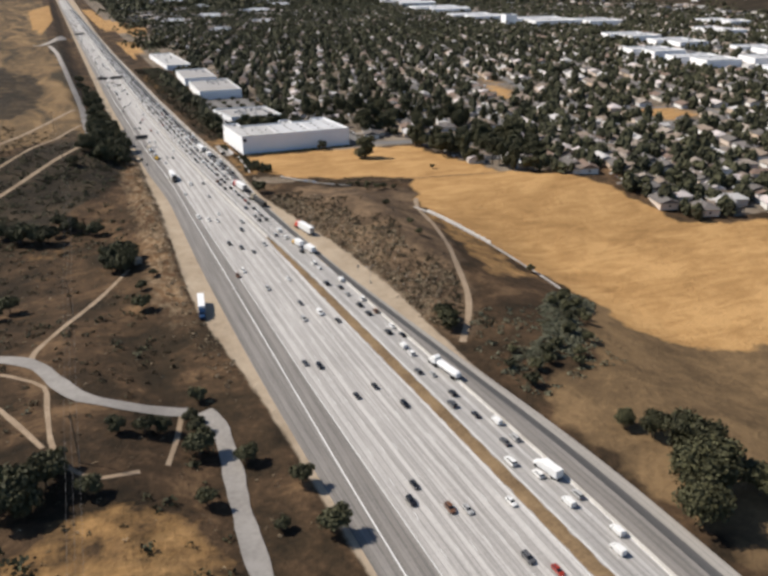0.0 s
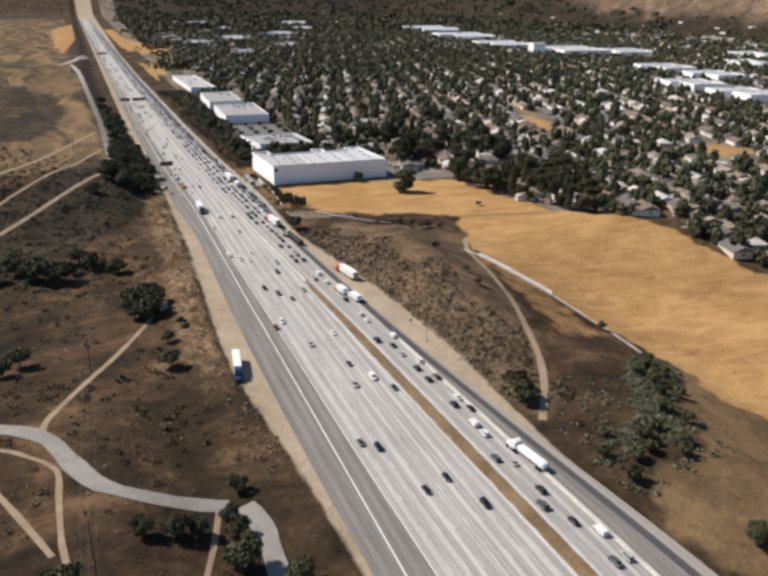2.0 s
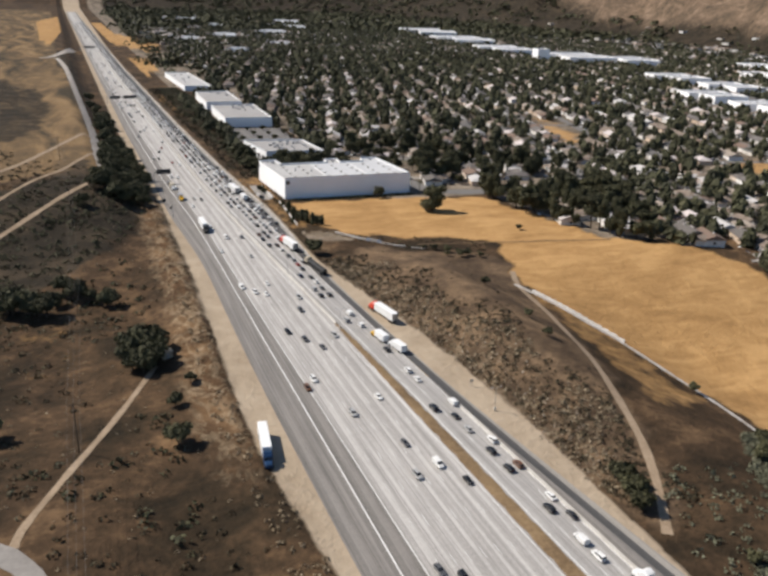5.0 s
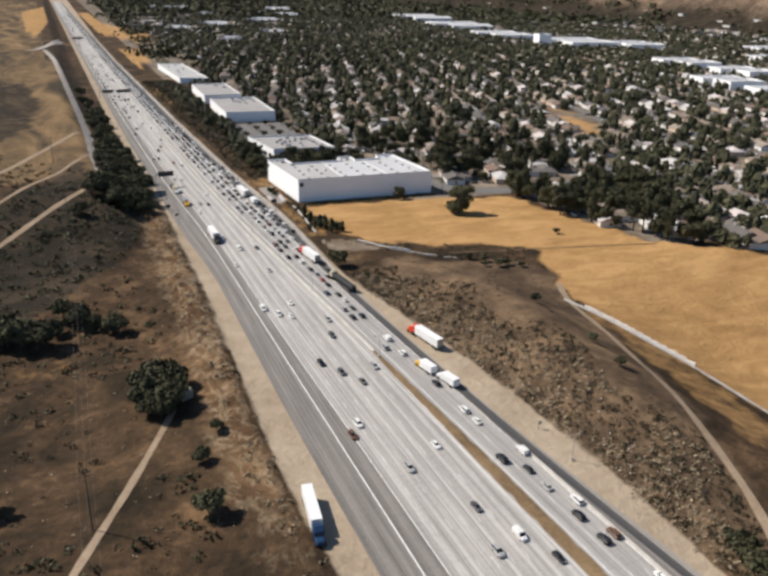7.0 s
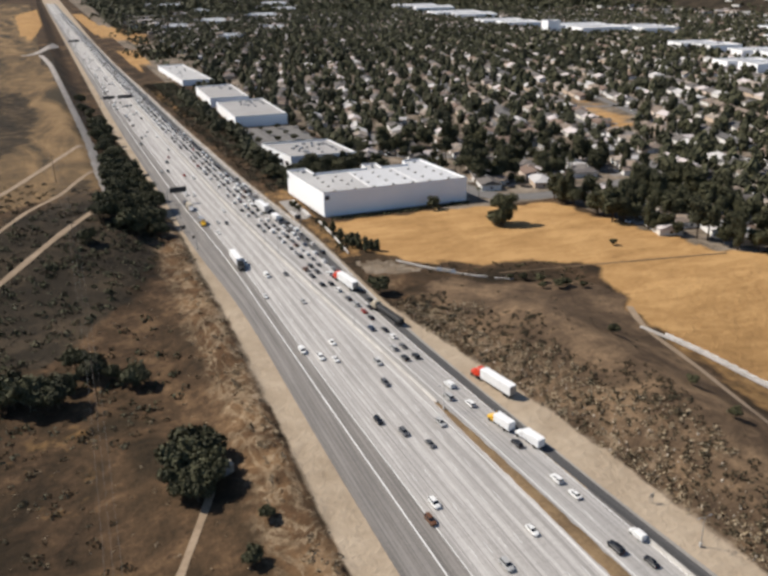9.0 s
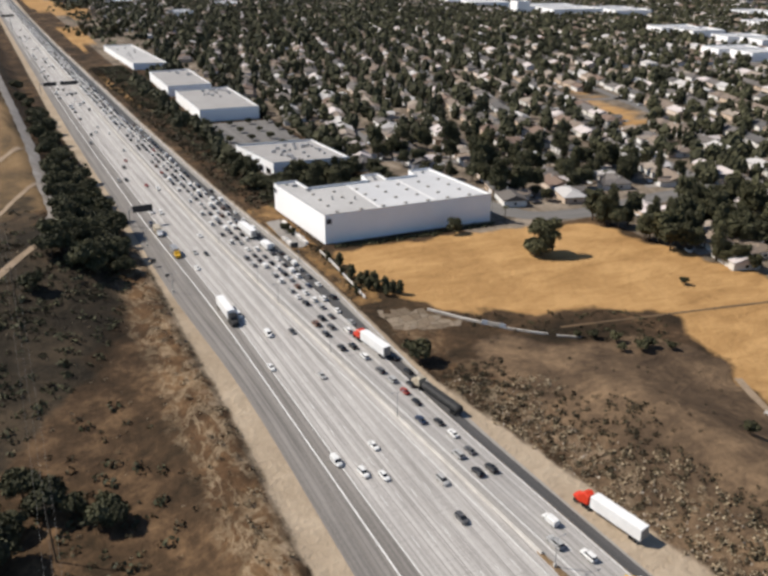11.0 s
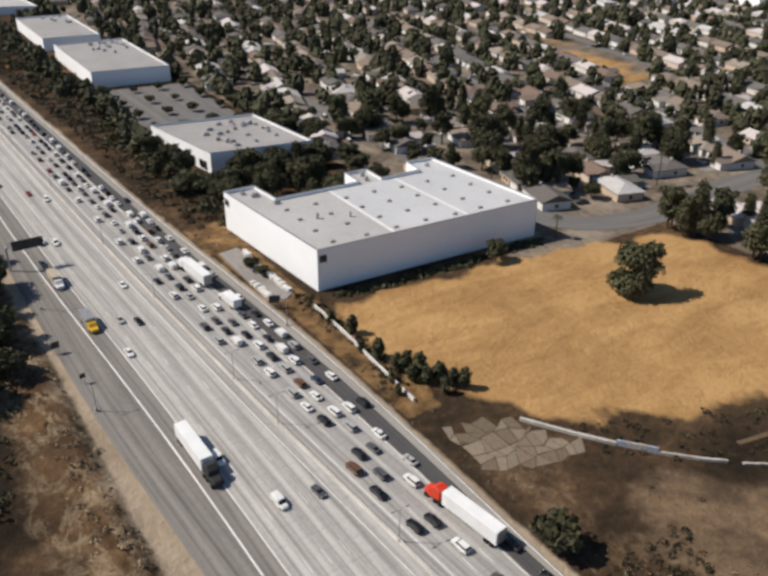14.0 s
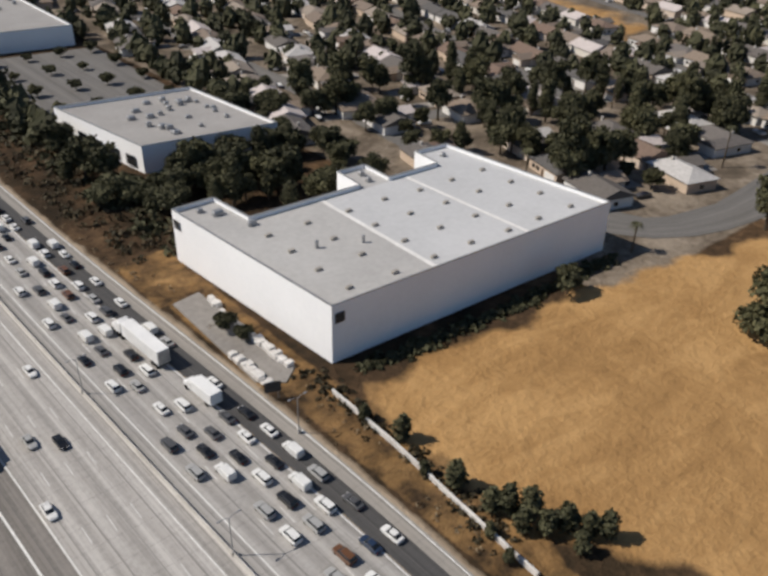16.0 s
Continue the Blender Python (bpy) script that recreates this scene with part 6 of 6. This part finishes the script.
def light_pole(x, y, label):
    e = thing("street_lamp", pose(x, y, 0), label, "lamp post", "lamp posts on the median")
    b = Builder()
    b.box(-0.28, -0.28, 0.03, 0.28, 0.28, 1.0, 0.04)
    part("base", b, BARRIER, e)
    b = Builder()
    b.tube([(0, 0, 1.0), (0, 0, 7.4)], [0.1, 0.06], 8)
    part("mast", b, METAL, e)
    for s in (-1, 1):
        b = Builder()
        b.tube([(0, 0, 7.2), (s * 0.5, 0, 7.6), (s * 1.3, 0, 7.7)], [0.05, 0.045, 0.04], 6)
        arm = part("arm", b, METAL, e)
        b = Builder()
        loft(b, [(s * 1.2, 0.12, 7.58, 7.75, 0.04), (s * 1.5, 0.17, 7.56, 7.78, 0.05), (s * 1.9, 0.1, 7.6, 7.74, 0.04)])
        part("lamp_head", b, METAL, arm)
    return e


for y in (-190, -128, -88, -47, -27, 20, 62, 120, 180, 240, 300):
    light_pole(float(MID(y)), y, "grey twin-arm lamp post on the median barrier")
for x, y in ((-16.0, -12), (-66.5, 30), (-67, -22), (-2.5, -262)):
    light_pole(x, y, "grey lamp post beside the shoulder")


def power_line():
    """Wooden poles with a crossarm and three sagging wires over the scrub."""
    e = thing("power_line", None, "wooden power poles with thin wires over the scrub", "power line")
    posts = [(-119, -470), (-118, -360), (-118, -250), (-117, -140), (-117, -30), (-122, 80)]
    tops = []
    for x, y in posts:
        z = zat(x, y)
        b = Builder()
        b.tube([(x, y, z - 1), (x, y, z + 15)], [0.2, 0.13], 8)
        pole = part("pole", b, BARK, e)
        b = Builder()
        b.box(x - 1.6, y - 0.08, z + 14.0, x + 1.6, y + 0.08, z + 14.2, 0.02)
        part("crossarm", b, BARK, pole)
        tops.append([(x + d, y, z + 14.4) for d in (-1.5, 0.0, 1.5)])
    for p, q in zip(tops, tops[1:]):
        for a, c in zip(p, q):
            b = Builder()
            line = [tuple(Vector(a).lerp(Vector(c), t / 8) - Vector((0, 0, 2.2 * (1 - (t / 4 - 1) ** 2)))) for t in range(9)]
            b.tube(line, [0.022] * 9, 4)
            part("wire", b, WIRE, e)
    return e


power_line()


def roadside_sign(x, y, a, w, h, label, mat=DARK_METAL):
    e = thing("roadside_sign", pose(x, y, zat(x, y), 0, 0, a), label, "sign")
    for s in (-0.32, 0.32):
        b = Builder()
        b.box(s * w - 0.06, -0.06, -0.4, s * w + 0.06, 0.06, 1.6 + h, 0.02)
        part("post", b, METAL, e)
    b = Builder()
    b.box(-w / 2, -0.10, 1.6, w / 2, -0.064, 1.6 + h, 0.04)
    part("panel", b, mat, e)
    return e


roadside_sign(-14.3, -1.8, -20, 3.0, 2.2, "dark roadside sign seen from behind near the lot")
roadside_sign(-68.5, 6, 8, 2.0, 1.8, "dark roadside sign on the sandy shoulder")
roadside_sign(-66.5, -10, 8, 1.4, 1.2, "small dark roadside sign on the shoulder")
roadside_sign(-2.2, -246, 5, 1.2, 1.0, "small pale roadside sign on the sandy shoulder", METAL)


# low wall along the field, channel walls and slabs
def wall_run(name, pts, h, t, mat, label, panels=3.0, seed=1):
    rng = random.Random(seed)
    e = thing(name, None, label, "wall", kind="structure")
    for (x0, y0), (x1, y1) in zip(pts, pts[1:]):
        L = math.hypot(x1 - x0, y1 - y0)
        n = max(1, int(L / panels))
        ux, uy = (x1 - x0) / L, (y1 - y0) / L
        for i in range(n):
            a, c = L * i / n + 0.02, L * (i + 1) / n - 0.02
            z = zat(x0 + ux * a, y0 + uy * a)
            k = h * rng.uniform(0.93, 1.04)
            b = Builder()
            ring = lambda w, q: [(x0 + ux * p - uy * s, y0 + uy * p + ux * s, w) for p, s in ((a, -q), (c, -q), (c, q), (a, q))]
            b.rings([ring(z - 0.6, t / 2), ring(z + k - 0.05, t / 2), ring(z + k, t / 2 - 0.05)])
            part("panel", b, mat[rng.randrange(len(mat))] if isinstance(mat, list) else mat, e)
    return e


GRAFFITI = mottled("blue_grey_painted_concrete", (0.16, 0.20, 0.27), (0.46, 0.48, 0.50), 0.9, 2.5, 0.9, 0)
CHANNEL_CONCRETE = mottled("weathered_channel_concrete", (0.30, 0.265, 0.22), (0.56, 0.53, 0.49), 0.35, 2.2, 0.95, 0.3)
WHITEWASH = mottled("pale_channel_concrete", (0.46, 0.44, 0.41), (0.68, 0.66, 0.63), 0.25, 2.0, 0.9, 0.2)
wall_run("low_wall", [(-5.2, -7), (-5.6, -24), (-6.8, -41), (-7.6, -56)], 1.0, 0.4, WHITEWASH, "pale low concrete wall between the road bank and the field")
wall_run("channel_wall", [(7.5, -73.5), (10.5, -78.5), (14, -84), (18.5, -90.5)], 0.8, 0.7, CHANNEL_CONCRETE, "pale weathered concrete wall of the drainage channel", 2.6)
wall_run("channel_wall", [(18.5, -90.5), (23.5, -97)], 1.5, 0.4, [GRAFFITI, CHANNEL_CONCRETE, GRAFFITI], "concrete channel wall with blue and grey painted patches", 1.7)
wall_run("channel_wall", [(23.5, -97), (29, -103), (33, -106.5)], 0.7, 0.5, CHANNEL_CONCRETE, "pale weathered concrete wall of the drainage channel", 2.3)
wall_run("channel_wall", [(35, -108.5), (41, -113)], 0.5, 0.5, CHANNEL_CONCRETE, "half-buried end of the channel wall", 2.3)
CHANNEL = [(58, -168), (61, -175), (66, -190), (70.5, -206), (75, -220), (78.5, -238), (80, -258), (79, -280), (76, -297)]
draped("drainage_channel", CHANNEL, 2.2, CHANNEL_CONCRETE, "pale concrete drainage channel curving along the field", "channel", 0.25)
wall_run("channel_wall", [(x + 1.8, y) for x, y in CHANNEL[1:5]], 0.8, 0.35, WHITEWASH, "white concrete parapet along the drainage channel")


def slabs():
    """The cracked apron by the road: broken plates, each a little tilted."""
    rng = random.Random(14)
    e = thing("concrete_apron", None, "cracked concrete apron of broken plates by the low wall", "pavement", kind="structure")
    area = [(-9, -68), (5, -72), (11, -83), (13, -88.5), (4, -87), (-7.5, -84)]
    nx, ny = 11, 11
    pt = [[(-14 + 2.5 * i + 0.6 * j + rng.uniform(-1.3, 1.3), -94 + 2.9 * j - 0.3 * i + rng.uniform(-1.4, 1.4)) for i in range(nx)] for j in range(ny)]
    for j in range(ny - 1):
        for i in range(nx - 1):
            quad = [pt[j][i], pt[j][i + 1], pt[j + 1][i + 1], pt[j + 1][i]]
            cx, cy = sum(p[0] for p in quad) / 4, sum(p[1] for p in quad) / 4
            if not inside(area, np.array([cx]), np.array([cy]))[0]:
                continue
            poly = [(cx + (x - cx) * 0.93, cy + (y - cy) * 0.93) for x, y in quad]
            z = zat(cx, cy)
            b = Builder()
            tx, ty = rng.uniform(-0.03, 0.03), rng.uniform(-0.03, 0.03)
            b.rings([[(x, y, z - 0.2) for x, y in poly], [(x, y, z + 0.09 + tx * (x - cx) + ty * (y - cy)) for x, y in poly]])
            part("slab", b, SLAB, e)
    return e


slabs()


def lot():
    b = Builder()
    poly = [(-13.5, 37), (-7, 38), (-6, 3.5), (-10, 0.5), (-14.3, 4), (-14, 14)]
    b.prism(poly, -0.3, 0.12)
    tagged(part("paved_pad", b, PATHWAY), "pale gravel and concrete pad beside the warehouse", "pavement", kind="structure")
    rng = random.Random(12)
    r = Builder()
    for _ in range(150):
        t = rng.random()
        side = rng.random()
        x, y = (-6.4 - 1.0 * rng.random(), 4 + 30 * t) if side < 0.55 else (-13.6 + 1.2 * rng.random(), 2 + 12 * t)
        s = rng.uniform(0.2, 0.75)
        r.box(x - s, y - s, 0.125, x + s, y + s * rng.uniform(0.6, 1.6), 0.15 + s * rng.uniform(0.6, 1.6), s * 0.25)
    tagged(part("rubble", r, WHITEWASH), "heaps of white concrete rubble along the pad", "rubble", kind="stuff")


lot()


def car_park():
    b = Builder()
    b.v, b.f = [(8, 162, 0.05), (56, 158, 0.05), (58, 248, 0.05), (12, 252, 0.05)], [(0, 1, 2, 3)]
    me = b.mesh("car_park", STREET)
    layer = me.uv_layers.new(name="metres")
    for lp in me.loops:
        layer.data[lp.index].uv = me.vertices[lp.vertex_index].co.xy
    tagged(new("car_park", me), "grey asphalt car park with small trees between the warehouses", "car park", kind="structure")
    rng = random.Random(3)
    for i in range(4):
        for j in range(4):
            plant(BUSH, 14 + 13 * i + rng.uniform(-1, 1), 168 + 24 * j, rng.uniform(0.9, 1.4), i * 70, label="small tree on the car park", group="car park trees")


car_park()


def palm(x, y, h):
    e = thing("palm_tree", pose(x, y, zat(x, y)), "tall thin palm beside the avenue", "palm")
    b = Builder()
    b.tube([(0, 0, -0.4), (0.1, 0, h * 0.5), (0.2, 0.1, h)], [0.28, 0.2, 0.18], 7)
    part("trunk", b, BARK, e)
    rng = random.Random(int(x))
    b = Builder()
    for i in range(18):
        a = 6.283 * i / 18 + rng.uniform(-0.1, 0.1)
        d = Vector((math.cos(a), math.sin(a), 0))
        n = Vector((-d.y, d.x, 0)) * 0.22
        o, m, t = Vector((0.2, 0.1, h)), Vector((0.2, 0.1, h + 0.7)) + d * 1.1, Vector((0.2, 0.1, h - 0.4 + rng.uniform(-0.8, 0.6))) + d * 2.3
        b.add([tuple(o), tuple(m - n), tuple(m + n), tuple(t)], [(0, 1, 2), (1, 3, 2)])
    part("fronds", b, LEAF, e)


palm(82, -9, 7)
for x, y in ((88, 30), (150, 6), (170, 60)):
    palm(x, y, 12)
CYPRESS = tree_template("cypress", random.Random(51), 10, 1.5, 380, 0.4, LEAF, "tall dark cypress in a row", "tree", 7, True)
for i in range(9):
    plant(CYPRESS, 262 + 3.6 * i, 78 - 1.2 * i, 0.9 + 0.1 * (i % 3), i * 40, group="row of cypresses")


def equipment_shed(x, y, turn):
    """A small tan hut with a flat roof and a door."""
    e = thing("equipment_shed", pose(x, y, zat(x, y), 0, 0, turn), "small tan metal equipment shed beside the big shrubs", "shed")
    b = Builder()
    b.box(-1.6, -1.3, -0.3, 1.6, 1.3, 2.5, 0.06)
    part("wall", b, TAN, e)
    b = Builder()
    b.box(-1.8, -1.5, 2.505, 1.8, 1.5, 2.65, 0.05)
    part("roof", b, SLAB_TAN, e)
    b = Builder()
    b.box(-0.45, -1.36, 0.05, 0.45, -1.304, 2.05, 0.02)
    part("door", b, METAL, e)


SLAB_TAN = mottled("sun_bleached_sheet", (0.40, 0.32, 0.22), (0.50, 0.41, 0.29), 0.8, 4, 0.8, 0)
equipment_shed(-89.5, -193, 12)
